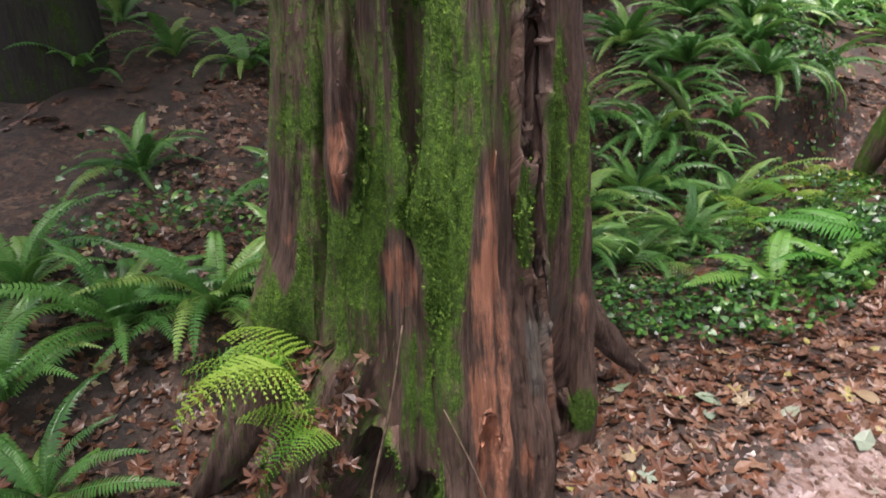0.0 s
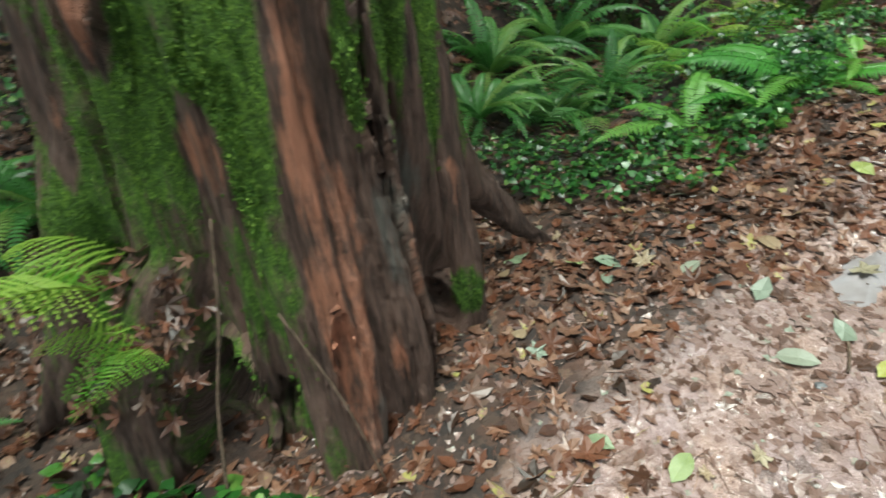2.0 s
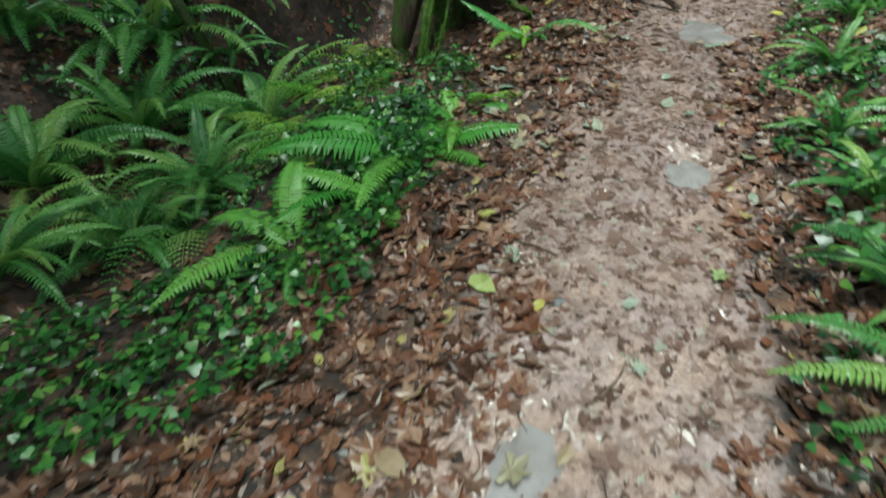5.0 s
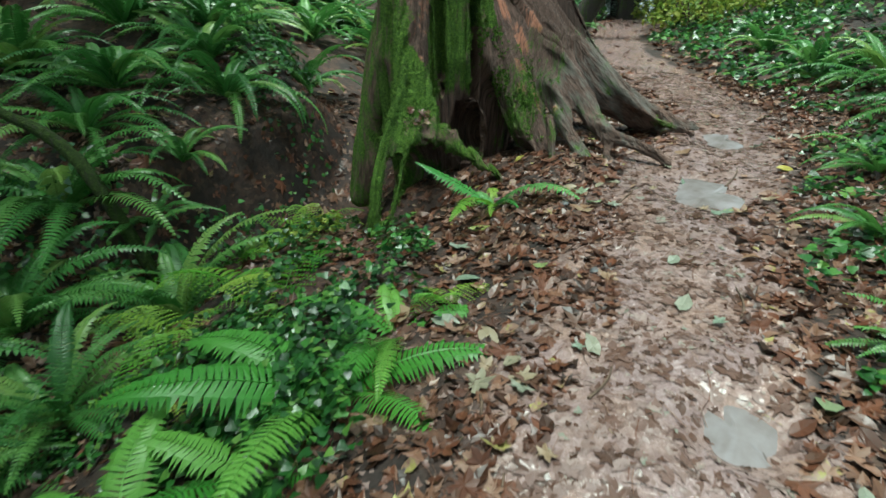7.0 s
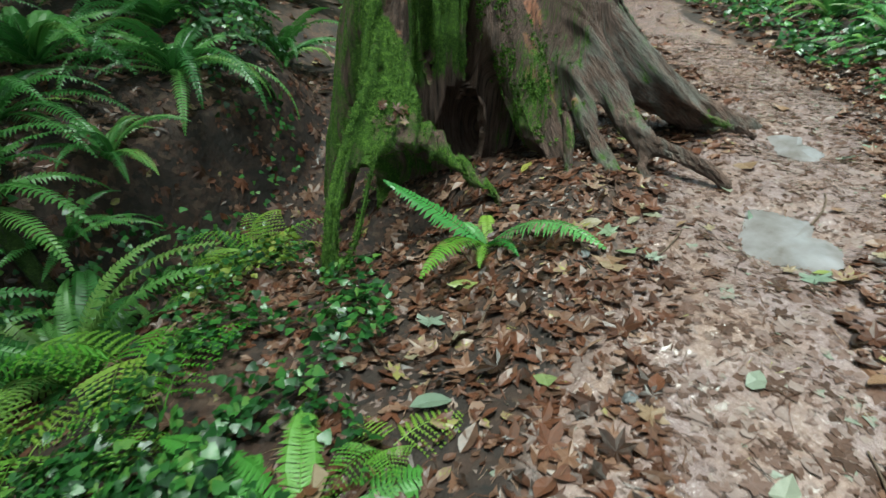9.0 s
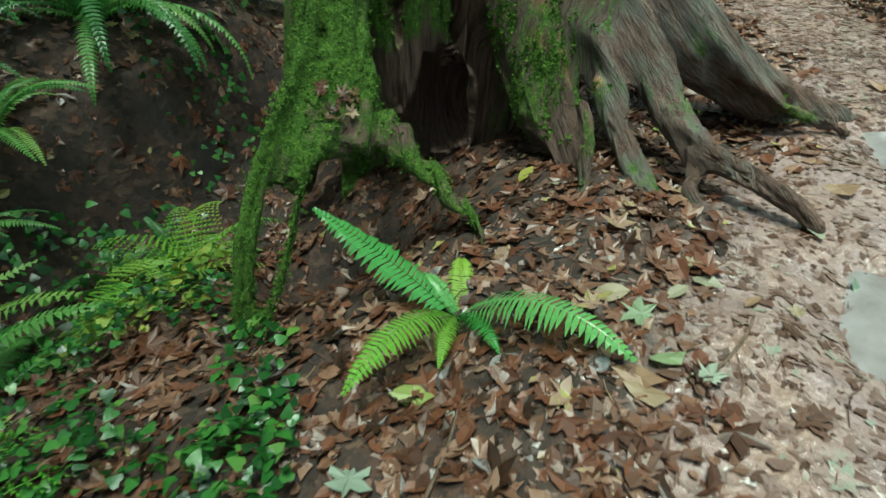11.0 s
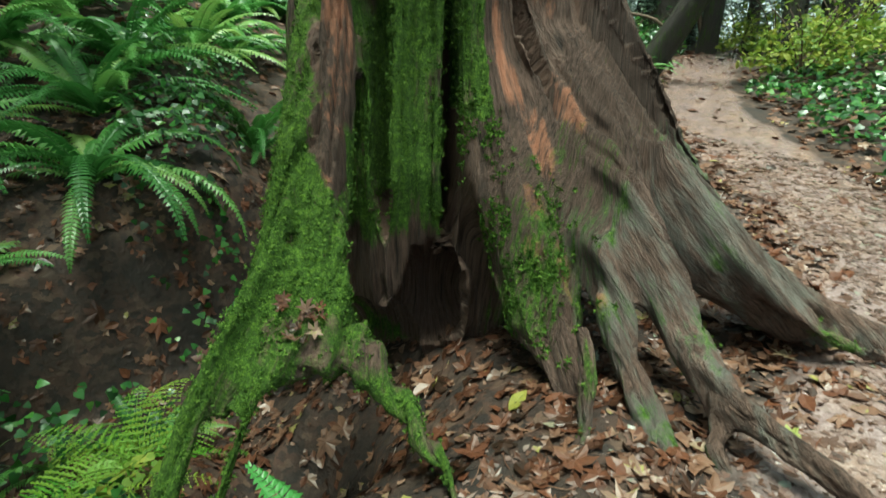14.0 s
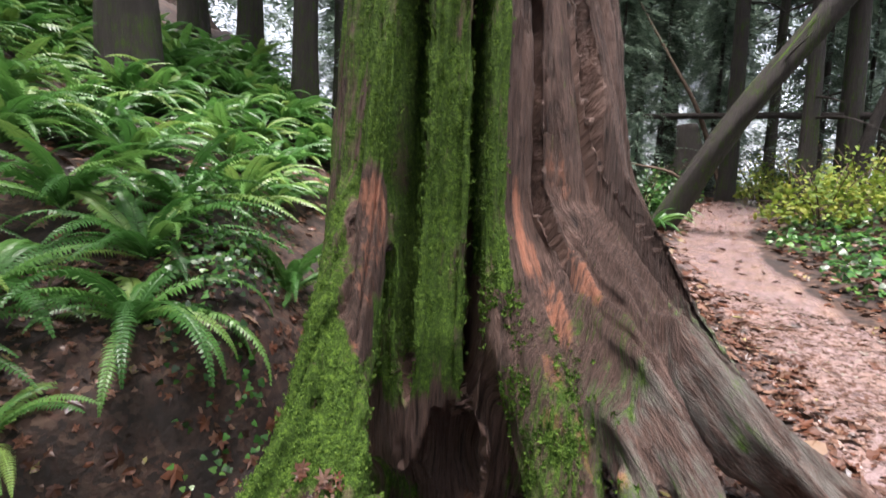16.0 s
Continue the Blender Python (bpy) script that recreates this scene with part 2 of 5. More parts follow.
def step(a, b2, x):
    t = np.clip((x - a) / (b2 - a), 0, 1)
    return t * t * (3 - 2 * t)


def lateral(x, y):
    """Signed distance to the trail's middle (left positive) and the trail's height there."""
    x, y = np.atleast_1d(np.asarray(x, float)), np.atleast_1d(np.asarray(y, float))
    d, h = np.empty_like(x), np.empty_like(x)
    for s in range(0, len(x), 20000):
        px, py = x[s:s + 20000, None], y[s:s + 20000, None]
        q = (px - LINE[:, 0]) ** 2 + (py - LINE[:, 1]) ** 2
        i = q.argmin(1)
        side = (px[:, 0] - LINE[i, 0]) * -DIRN[i, 1] + (py[:, 0] - LINE[i, 1]) * DIRN[i, 0]
        d[s:s + 20000] = np.sign(side) * np.sqrt(q[np.arange(len(i)), i])
        w = np.exp(-(q - q.min(1)[:, None]) / 0.6)
        h[s:s + 20000] = (w * LINE[:, 2]).sum(1) / w.sum(1)
    return d, h


PUDDLES = ((2.2, 1.74, 0.22), (5.72, 3.3, 0.32), (3.9, 2.3, 0.16), (6.9, 3.75, 0.25))


def ground(x, y):
    one = np.isscalar(x)
    x, y = np.atleast_1d(np.asarray(x, float)), np.atleast_1d(np.asarray(y, float))
    d, h = lateral(x, y)
    near = 1 - step(8, 13, x)
    left = np.interp(d, [0, 0.65, 1.1, 1.8, 2.6, 3.5, 4.4, 5.5, 30, 80], [0, 0.0, -0.05, -0.20, -0.5, -0.62, -0.45, 0.1, 11.5, 18])
    flat = np.interp(d, [0, 0.65, 2, 6, 40], [0, 0.04, 0.12, 0.5, 2.0])
    right = np.interp(-d, [0, 0.65, 1.2, 2.5, 5, 40], [0, 0.0, 0.12, 0.38, 0.6, 1.5])
    # the gully before the large cedar is steeper and undercut on its far side
    deep = step(2.4, 3.4, x) * (1 - step(5.2, 6.2, x))
    left = left + deep * np.interp(d, [2.7, 3.1, 3.6, 4.0, 4.3, 4.8, 6, 9], [0, -0.4, -0.5, -0.25, 0.55, 0.6, 0.35, 0.0])
    # behind the first cedar the bank falls away less
    left = left + (1 - step(0.2, 1.6, x)) * np.interp(d, [1.7, 2.6, 3.5, 4.4, 5.5, 9], [0, 0.4, 0.7, 0.7, 0.5, 0.0])
    z = h + np.where(d > 0, near * left + (1 - near) * flat, right)
    off = step(0.4, 1.2, np.abs(d))
    z += (vnoise(x * 0.9, y * 0.9, x * 0) - 0.5) * 0.22 * off + (vnoise(x * 3.1, y * 3.1, x * 0 + 3) - 0.5) * (0.03 + 0.05 * off) + (vnoise(x * 11, y * 11, x * 0 + 7) - 0.5) * (0.018 + 0.02 * off)
    # the bank round the roots stands a little proud, and a hollow lies under the arched root
    z -= 0.5 * np.exp(-((x - 4.95) ** 2 + (y - 5.45) ** 2) / 0.2)
    z += 0.3 * np.exp(-((x - 4.3) ** 2 + (y - 6.1) ** 2) / 0.14)
    z -= 0.12 * np.exp(-((x - 0.0) ** 2 + (y - 1.45) ** 2) / 0.10)
    for px, py, pa in PUDDLES:
        z -= 0.055 * np.exp(-(((x - px) ** 2 + (y - py) ** 2) / (pa * pa)) ** 2)
    return float(z[0]) if one else z


def mesh_of(name, verts, faces, mat, smooth=True):
    me = bpy.data.meshes.new(name)
    me.from_pydata(np.asarray(verts).tolist(), [], np.asarray(faces).tolist() if isinstance(faces, np.ndarray) else faces)
    me.materials.append(mat)
    if smooth:
        me.polygons.foreach_set("use_smooth", [True] * len(me.polygons))
    me.update()
    return me


def set_attr(me, name, values):
    a = me.attributes.new(name, "FLOAT", "POINT")
    a.data.foreach_set("value", np.ascontiguousarray(values, dtype=np.float32))


def set_grain(me, vec):
    a = me.attributes.new("grain", "FLOAT_VECTOR", "POINT")
    a.data.foreach_set("vector", np.ascontiguousarray(vec, dtype=np.float32).ravel())


def part(name, data, parent, label="", m=None):
    ob = new(name, data)
    ob.parent = parent
    if m is not None:
        ob.matrix_basis = m
    return tagged(ob, label)


def spread(lo, hi, fine, far):
    a = list(np.arange(lo, hi + 1e-6, fine))
    stepn, up, dn = fine, hi, lo
    while up < far:
        stepn *= 1.12
        up, dn = up + stepn, dn - stepn
        a.append(up)
        a.insert(0, dn)
    return np.array(a)


gx, gy = spread(-2.5, 9.0, 0.038, 420), spread(-1.5, 9.0, 0.038, 420)
X, Y = np.meshgrid(gx, gy, indexing="ij")
Z = ground(X.ravel(), Y.ravel())
idx = np.arange(X.size).reshape(X.shape)
gf = np.stack([idx[:-1, :-1], idx[1:, :-1], idx[1:, 1:], idx[:-1, 1:]], -1).reshape(-1, 4)
gm = mesh_of("ground", np.stack([X.ravel(), Y.ravel(), Z], 1), gf, GROUND)
gd, _ = lateral(X.ravel(), Y.ravel())
set_attr(gm, "trail", 1 - step(0.35, 1.0, np.where(gd < 0, -1.9 * gd, gd)))
floor = tagged(new("ground", gm), "damp forest floor with brown leaf litter and a trodden clay trail", "ground", kind="structure")


# ---- solid wood by distance fields ----
def capsules(P, chain, k=None):
    """Distance to a chain of round cones (x, y, z, radius)."""
    best = None
    for (a, b2) in zip(chain[:-1], chain[1:]):
        A, B = np.array(a[:3], np.float32), np.array(b2[:3], np.float32)
        ab = B - A
        t = np.clip(((P - A) @ ab) / (ab @ ab), 0, 1)
        d = np.sqrt(((P - A - t[..., None] * ab) ** 2).sum(-1)) - (a[3] + (b2[3] - a[3]) * t)
        best = d if best is None else np.minimum(best, d)
    return best


def smin(a, b2, k):
    h = np.clip(0.5 + 0.5 * (b2 - a) / k, 0, 1)
    return b2 + (a - b2) * h - k * h * (1 - h)


def surface(f, lo, st):
    """Naive surface nets of the field f, inside negative."""
    inside = f < 0
    n = np.array(f.shape)
    acc, cnt = np.zeros((*(n - 1), 3), np.float32), np.zeros(n - 1, np.float32)
    for ax in range(3):
        a, b2 = [slice(None)] * 3, [slice(None)] * 3
        a[ax], b2[ax] = slice(0, -1), slice(1, None)
        fa, fb = f[tuple(a)], f[tuple(b2)]
        cross = (fa < 0) != (fb < 0)
        t = np.where(cross, fa / np.where(cross, fa - fb, 1), 0).astype(np.float32)
        o1, o2 = [k for k in range(3) if k != ax]
        for i in (0, 1):
            for j in (0, 1):
                s = [slice(None)] * 3
                s[o1] = slice(i, n[o1] - 1 + i)
                s[o2] = slice(j, n[o2] - 1 + j)
                c, tt = cross[tuple(s)], t[tuple(s)]
                cnt += c
                acc[..., ax] += tt * c
                acc[..., o1] += i * c
                acc[..., o2] += j * c
    act = cnt > 0
    ids = -np.ones(n - 1, int)
    ids[act] = np.arange(act.sum())
    cells = np.argwhere(act)
    verts = (cells + acc[act] / cnt[act][:, None]) * st + lo
    quads = []
    for ax in range(3):
        a, b2 = [slice(1, -1)] * 3, [slice(1, -1)] * 3
        a[ax], b2[ax] = slice(0, -1), slice(1, None)
        ia, ib = inside[tuple(a)], inside[tuple(b2)]
        e = np.argwhere(ia != ib)
        o1, o2 = (ax + 1) % 3, (ax + 2) % 3
        base = e.copy()
        base[:, o1] += 1
        base[:, o2] += 1
        corner = []
        for (i, j) in ((0, 0), (1, 0), (1, 1), (0, 1)):
            c = base.copy()
            c[:, o1] -= 1 - i
            c[:, o2] -= 1 - j
            corner.append(ids[c[:, 0], c[:, 1], c[:, 2]])
        q = np.stack(corner, 1)
        flip = ~ia[tuple(e.T)]
        q[flip] = q[flip][:, ::-1]
        quads.append(q)
    return verts, np.concatenate(quads)


def grid_points(lo, hi, st):
    ax = [np.arange(l, h + st, st, dtype=np.float32) for l, h in zip(lo, hi)]
    return np.stack(np.meshgrid(*ax, indexing="ij"), -1)


def blobs(v, spots):
    """Weight 0..1 of soft ellipsoids (x, y, z, rx, ry, rz)."""
    w = np.zeros(len(v))
    for (x, y, z, a, b2, c) in spots:
        q = np.sqrt(((v[:, 0] - x) / a) ** 2 + ((v[:, 1] - y) / b2) ** 2 + ((v[:, 2] - z) / c) ** 2)
        w = np.maximum(w, 1 - step(0.55, 1.15, q))
    return w


def normals_of(v, q):
    n = np.cross(v[q[:, 2]] - v[q[:, 0]], v[q[:, 3]] - v[q[:, 1]])
    out = np.zeros_like(v)
    for k in range(4):
        np.add.at(out, q[:, k], n)
    return out / (np.linalg.norm(out, axis=1)[:, None] + 1e-9)


def flare_tree(name, lo, hi, st, centre, core, lobes, cuts, clefts, legs, blend, fibre, moss_fn, woods, greys, label, top):
    P = grid_points(lo, hi, st)
    ang = np.arctan2(P[..., 1] - centre[1], P[..., 0] - centre[0])
    lean = np.stack([centre[0] + 0 * P[..., 2], centre[1] + 0 * P[..., 2]], -1)
    r = np.sqrt((P[..., 0] - lean[..., 0]) ** 2 + (P[..., 1] - lean[..., 1]) ** 2)
    R = np.interp(P[..., 2], [c[0] for c in core], [c[1] for c in core]).astype(np.float32)
    R = R + 0.035 * np.sin(ang * 7 + 0.5 * P[..., 2]) + 0.02 * np.sin(ang * 13 + 1.3)
    f = (r - R) * 0.9
    def near(chain):
        pts = np.array(chain)
        a = np.floor((pts[:, :3].min(0) - pts[:, 3].max() - 0.1 - np.array(lo)) / st).astype(int).clip(0)
        b = np.ceil((pts[:, :3].max(0) + pts[:, 3].max() + 0.1 - np.array(lo)) / st).astype(int).clip(0)
        return tuple(slice(i, max(j, i) + 1) for i, j in zip(a, b))
    for chain in lobes:
        w = near(chain)
        f[w] = smin(f[w], capsules(P[w], chain), blend)
    for chain in cuts:
        w = near(chain)
        f[w] = np.maximum(f[w], -capsules(P[w], chain))
    for a0, a1, z0, z1, w, depth in clefts:
        zz_ = P[..., 2]
        aa = np.radians(a0 + (a1 - a0) * (zz_ - z0) / (z1 - z0))
        dl = np.abs(np.sin(ang - aa) * r) + 1e3 * (np.cos(ang - aa) < 0) + 0.004 * np.sin(zz_ * 7 + a0)
        we = w * np.clip(np.minimum(zz_ - z0, z1 - zz_) / 0.35, 0.05, 1)
        f = np.maximum(f, np.minimum(np.minimum(we - dl, f + depth), np.minimum(zz_ - z0, z1 - zz_)))
    for chain in legs:
        w = near(chain)
        f[w] = smin(f[w], capsules(P[w], chain), 0.03)
    # open top joins the upper stem, open foot sinks into the ground
    f[:, :, 0], f[:, :, -1] = 1, 1
    f[0], f[-1], f[:, 0], f[:, -1] = 1, 1, 1, 1
    v, q = surface(f.astype(np.float32), np.array(lo), st)
    nrm = normals_of(v, q)
    a = np.arctan2(v[:, 1] - centre[1], v[:, 0] - centre[0])
    fib = vnoise(np.cos(a) * 9, np.sin(a) * 9, v[:, 2] * 1.1) + 0.6 * vnoise(np.cos(a) * 21 + 7, np.sin(a) * 21, v[:, 2] * 2.0 + 3) + 0.35 * vnoise(v[:, 0] * 25, v[:, 1] * 25, v[:, 2] * 7)
    col2 = 1 - np.abs(2 * vnoise(np.cos(a) * 15 + 3, np.sin(a) * 15, v[:, 2] * 0.6 + 5) - 1)
    col = 1 - np.abs(2 * vnoise(np.cos(a) * 5 + 11, np.sin(a) * 5, v[:, 2] * 0.35) - 1)
    far = step(0.8, 1.2, np.hypot(v[:, 0] - centre[0], v[:, 1] - centre[1]))
    col3 = 1 - np.abs(2 * vnoise(a * 34, v[:, 2] * 0.9, a * 0 + 2) - 1)
    v = v - nrm * (0.03 * far * np.clip(col3 - 0.5, 0, 1) * 2)[:, None]
    v = v + nrm * ((fib - 0.97) * fibre - 0.05 * np.clip(col - 0.72, 0, 1) * 3.0 - 0.035 * np.clip(col2 - 0.6, 0, 1) * 2.5)[:, None]
    tree = tagged(new(name), label, "tree")
    me = mesh_of("trunk", v, q, BARK)
    rr = np.hypot(v[:, 0] - centre[0], v[:, 1] - centre[1])
    set_grain(me, np.stack([a * 0.7, v[:, 2] - rr, step(0.8, 1.3, rr) * (v[:, 2] + rr)], 1))
    mo = moss_fn(v, nrm)
    set_attr(me, "moss", mo)
    set_attr(me, "wood", 0.6 * blobs(v, woods))
    set_attr(me, "grey", 0.6 * blobs(v, greys))
    part("trunk", me, tree)
    # the stem above
    n, rows = 40, 16
    zz = np.linspace(hi[2] - 0.12, top, rows)
    vv, ff = [], []
    r0 = np.interp(hi[2], [c[0] for c in core], [c[1] for c in core])
    for i, z in enumerate(zz):
        rr = r0 * (1 - 0.75 * (z - zz[0]) / (top - zz[0]))
        for k in range(n):
            t = 2 * math.pi * k / n
            s = rr + 0.03 * math.sin(7 * t + 0.5 * z) + 0.015 * math.sin(13 * t + 1.3)
            vv.append((centre[0] + s * math.cos(t), centre[1] + s * math.sin(t), z))
    for i in range(rows - 1):
        for k in range(n):
            ff.append((i * n + k, i * n + (k + 1) % n, (i + 1) * n + (k + 1) % n, (i + 1) * n + k))
    ff.append(tuple((rows - 1) * n + k for k in range(n)))
    up = mesh_of("stem", vv, ff, BARK)
    va = np.array(vv)
    set_grain(up, np.stack([0.7 * np.arctan2(va[:, 1] - centre[1], va[:, 0] - centre[0]), va[:, 2], 0 * va[:, 2]], 1))
    set_attr(up, "moss", np.full(len(vv), 0.35))
    part("upper_stem", up, tree)
    return tree, v, nrm, mo


def rot_frames(nrm, yaw):
    """Frames whose z follows nrm, turned by yaw."""
    n = nrm / np.linalg.norm(nrm, axis=1)[:, None]
    ref = np.where(np.abs(n[:, 2:3]) < 0.95, np.array([[0, 0, 1.0]]), np.array([[1.0, 0, 0]]))
    t = np.cross(ref, n)
    t /= np.linalg.norm(t, axis=1)[:, None]
    b2 = np.cross(n, t)
    c, s = np.cos(yaw)[:, None], np.sin(yaw)[:, None]
    return np.stack([t * c + b2 * s, b2 * c - t * s, n], -1)


def mass(name, tv, tf, pos, frames, size, mat, smooth=False):
    """Many copies of one small shape in one mesh."""
    tv = np.asarray(tv, float)
    v = np.einsum("nij,kj->nki", frames, tv) * np.asarray(size).reshape(-1, 1, 1) + pos[:, None, :]
    k = len(tv)
    offs = (np.arange(len(pos)) * k)
    faces = []
    for f in tf:
        faces.append(offs[:, None] + np.array(f)[None, :])
    if len({len(f) for f in tf}) == 1:
        F = np.concatenate(faces)
    else:
        F = [tuple(r) for g in faces for r in g.tolist()]
    return mesh_of(name, v.reshape(-1, 3), F, mat, smooth)


RNG = np.random.RandomState(11)
# a moss tuft: five bent blades
TUFT_V, TUFT_F = [], []
for k in range(5):
    t = 2 * math.pi * k / 5
    c, s = math.cos(t), math.sin(t)
    b0 = len(TUFT_V)
    TUFT_V += [(-0.2 * s, 0.2 * c, 0), (0.2 * s, -0.2 * c, 0), (0.55 * c + 0.15 * s, 0.55 * s - 0.15 * c, 0.55), (0.55 * c - 0.15 * s, 0.55 * s + 0.15 * c, 0.55), (1.0 * c, 1.0 * s, 0.5)]
    TUFT_F += [(b0, b0 + 1, b0 + 2), (b0, b0 + 2, b0 + 3), (b0 + 3, b0 + 2, b0 + 4)]


def moss_tufts(tree, v, nrm, weight, n, size):
    p = np.clip(weight, 0, 1) ** 2 * (v[:, 2] > -0.3)
    i = RNG.choice(len(v), n, p=p / p.sum())
    pos = v[i] + RNG.normal(0, 0.008, (n, 3))
    nn = nrm[i] + np.array([0, 0, -0.25]) + RNG.normal(0, 0.25, (n, 3))
    me = mass("moss", TUFT_V, TUFT_F, pos, rot_frames(nn, RNG.rand(n) * 6.3), size * (0.5 + RNG.rand(n)), MOSS)
    tagged(part("moss", me, tree, "bright green moss tufts"), kind="stuff")


# tree by the start: a fluted, half-rotten cedar with mossy ridges
def moss1(v, n):
    w = 0.62 - 0.72 * step(0.12, 0.5, v[:, 0]) + 0.7 * (vnoise(v[:, 0] * 7, v[:, 1] * 7, v[:, 2] * 1.2) - 0.45)
    w -= 0.22 * (1 - step(-0.25, 0.35, v[:, 2]))
    w = np.maximum(w, blobs(v, [(-0.02, 1.55, 0.9, 0.14, 0.35, 0.5), (0.42, 1.75, 1.1, 0.06, 0.3, 0.7), (0.3, 1.7, 0.85, 0.05, 0.2, 0.25), (0.66, 2.0, 0.55, 0.05, 0.3, 0.35), (0.52, 1.85, 0.9, 0.04, 0.3, 0.6), (0.62, 1.9, -0.12, 0.08, 0.12, 0.16), (-0.2, 1.6, -0.25, 0.08, 0.2, 0.3), (0.0, 1.42, -0.2, 0.035, 0.15, 0.4)]) * 0.95)
    w -= 1.1 * blobs(v, [(0.19, 1.5, 0.4, 0.105, 0.3, 0.9), (-0.33, 1.7, 1.1, 0.07, 0.3, 0.3), (-0.6, 1.8, 0.75, 0.07, 0.3, 0.3), (-0.12, 1.75, 0.62, 0.1, 0.25, 0.2)])
    return w


WOOD1 = [(0.19, 1.5, 0.4, 0.11, 0.3, 0.95), (0.2, 1.45, -0.2, 0.075, 0.2, 0.4), (0.34, 1.5, -0.1, 0.05, 0.2, 0.25), (-0.33, 1.7, 1.12, 0.045, 0.3, 0.28), (-0.58, 1.8, 0.78, 0.05, 0.3, 0.22), (-0.12, 1.75, 0.62, 0.09, 0.3, 0.16), (-0.25, 1.65, 0.36, 0.03, 0.25, 0.09), (-0.68, 1.75, 0.25, 0.05, 0.3, 0.3), (0.58, 1.9, 0.35, 0.05, 0.2, 0.16), (0.44, 1.7, 0.2, 0.05, 0.2, 0.3)]
GREY1 = [(0.4, 1.72, 0.4, 0.12, 0.3, 0.4), (0.28, 1.4, -0.3, 0.12, 0.2, 0.2)]
LOBES1 = []
LOBES1.append([(0.10, 1.9, 2.8, 0.12), (0.10, 1.76, 1.5, 0.13), (0.10, 1.64, 0.6, 0.13), (0.15, 1.55, 0.0, 0.13), (0.13, 1.45, -0.7, 0.13)])
LOBES1.append([(0.24, 1.9, 2.7, 0.09), (0.26, 1.82, 1.6, 0.09), (0.31, 1.76, 0.5, 0.11), (0.36, 1.66, -0.1, 0.12), (0.35, 1.6, -0.7, 0.12)])
LOBES1.append([(0.33, 2.05, 2.7, 0.09), (0.36, 2.0, 1.7, 0.10), (0.48, 1.98, 0.5, 0.12), (0.58, 1.98, -0.1, 0.11), (0.63, 1.97, -0.6, 0.09)])
LOBES1.append([(0.45, 2.25, 0.7, 0.14), (0.68, 2.28, 0.15, 0.10), (0.93, 2.36, -0.16, 0.065), (1.2, 2.42, -0.4, 0.04)])
LOBES1.append([(-0.24, 2.0, 2.7, 0.12), (-0.25, 1.95, 1.9, 0.14), (-0.28, 1.88, 0.6, 0.15), (-0.32, 1.8, 0.0, 0.12)])
LOBES1.append([(-0.4, 2.12, 2.7, 0.1), (-0.44, 2.08, 1.8, 0.11), (-0.57, 2.0, 0.6, 0.12), (-0.74, 1.92, 0.05, 0.12), (-0.95, 1.82, -0.35, 0.10), (-1.25, 1.78, -0.7, 0.07)])
LOBES1.append([(-0.42, 1.75, 0.12, 0.16), (-0.5, 1.68, -0.15, 0.20), (-0.6, 1.65, -0.6, 0.22)])
LOBES1.append([(-0.12, 1.75, 0.1, 0.10), (-0.2, 1.6, -0.3, 0.07), (-0.2, 1.52, -0.7, 0.07)])
CUTS1 = [[(-0.085, 1.62, 0.92, 0.03), (-0.085, 1.72, 2.7, 0.035)], [(-0.36, 1.7, 0.95, 0.02), (-0.36, 1.8, 2.7, 0.025)], [(0.245, 1.62, 0.6, 0.025), (0.235, 1.68, 1.3, 0.04), (0.22, 1.72, 2.7, 0.045)],
         [(0.0, 1.5, -0.42, 0.10), (-0.05, 1.8, -0.12, 0.09)], [(0.53, 1.66, -0.48, 0.14), (0.48, 1.92, -0.16, 0.10)], [(-0.3, 1.42, -0.42, 0.15), (-0.26, 1.75, -0.2, 0.14)], [(0.78, 2.12, -0.32, 0.10), (0.7, 2.3, -0.12, 0.07)],
         [(0.235, 1.38, -0.15, 0.035), (0.22, 1.46, 0.25, 0.02)]]
CLEFT1 = [(268, 268, 0.75, 2.6, 0.035, 0.16), (243, 243, 0.8, 2.6, 0.024, 0.09), (322, 318, -0.3, 2.6, 0.026, 0.10), (225, 232, 0.0, 2.6, 0.022, 0.07), (288, 288, -0.5, 0.35, 0.024, 0.06), (310, 308, -0.6, 1.6, 0.022, 0.08), (340, 335, 0.2, 2.6, 0.024, 0.1)]
CORE1 = [(-1, 0.66), (-0.3, 0.6), (0.3, 0.56), (0.8, 0.51), (1.5, 0.46), (3, 0.42)]
tree1, v1, n1, m1 = flare_tree("cedar_tree", (-1.5, 1.15, -0.95), (1.45, 2.95, 2.5), 0.018, (-0.06, 2.22), CORE1, LOBES1, CUTS1, CLEFT1, [], 0.05, 0.05, moss1, WOOD1, GREY1,
                               "fluted mossy red cedar with bare orange wood beside the trail", 11)
moss_tufts(tree1, v1, n1, np.clip(m1 - 0.3, 0, 1), 11000, 0.010)


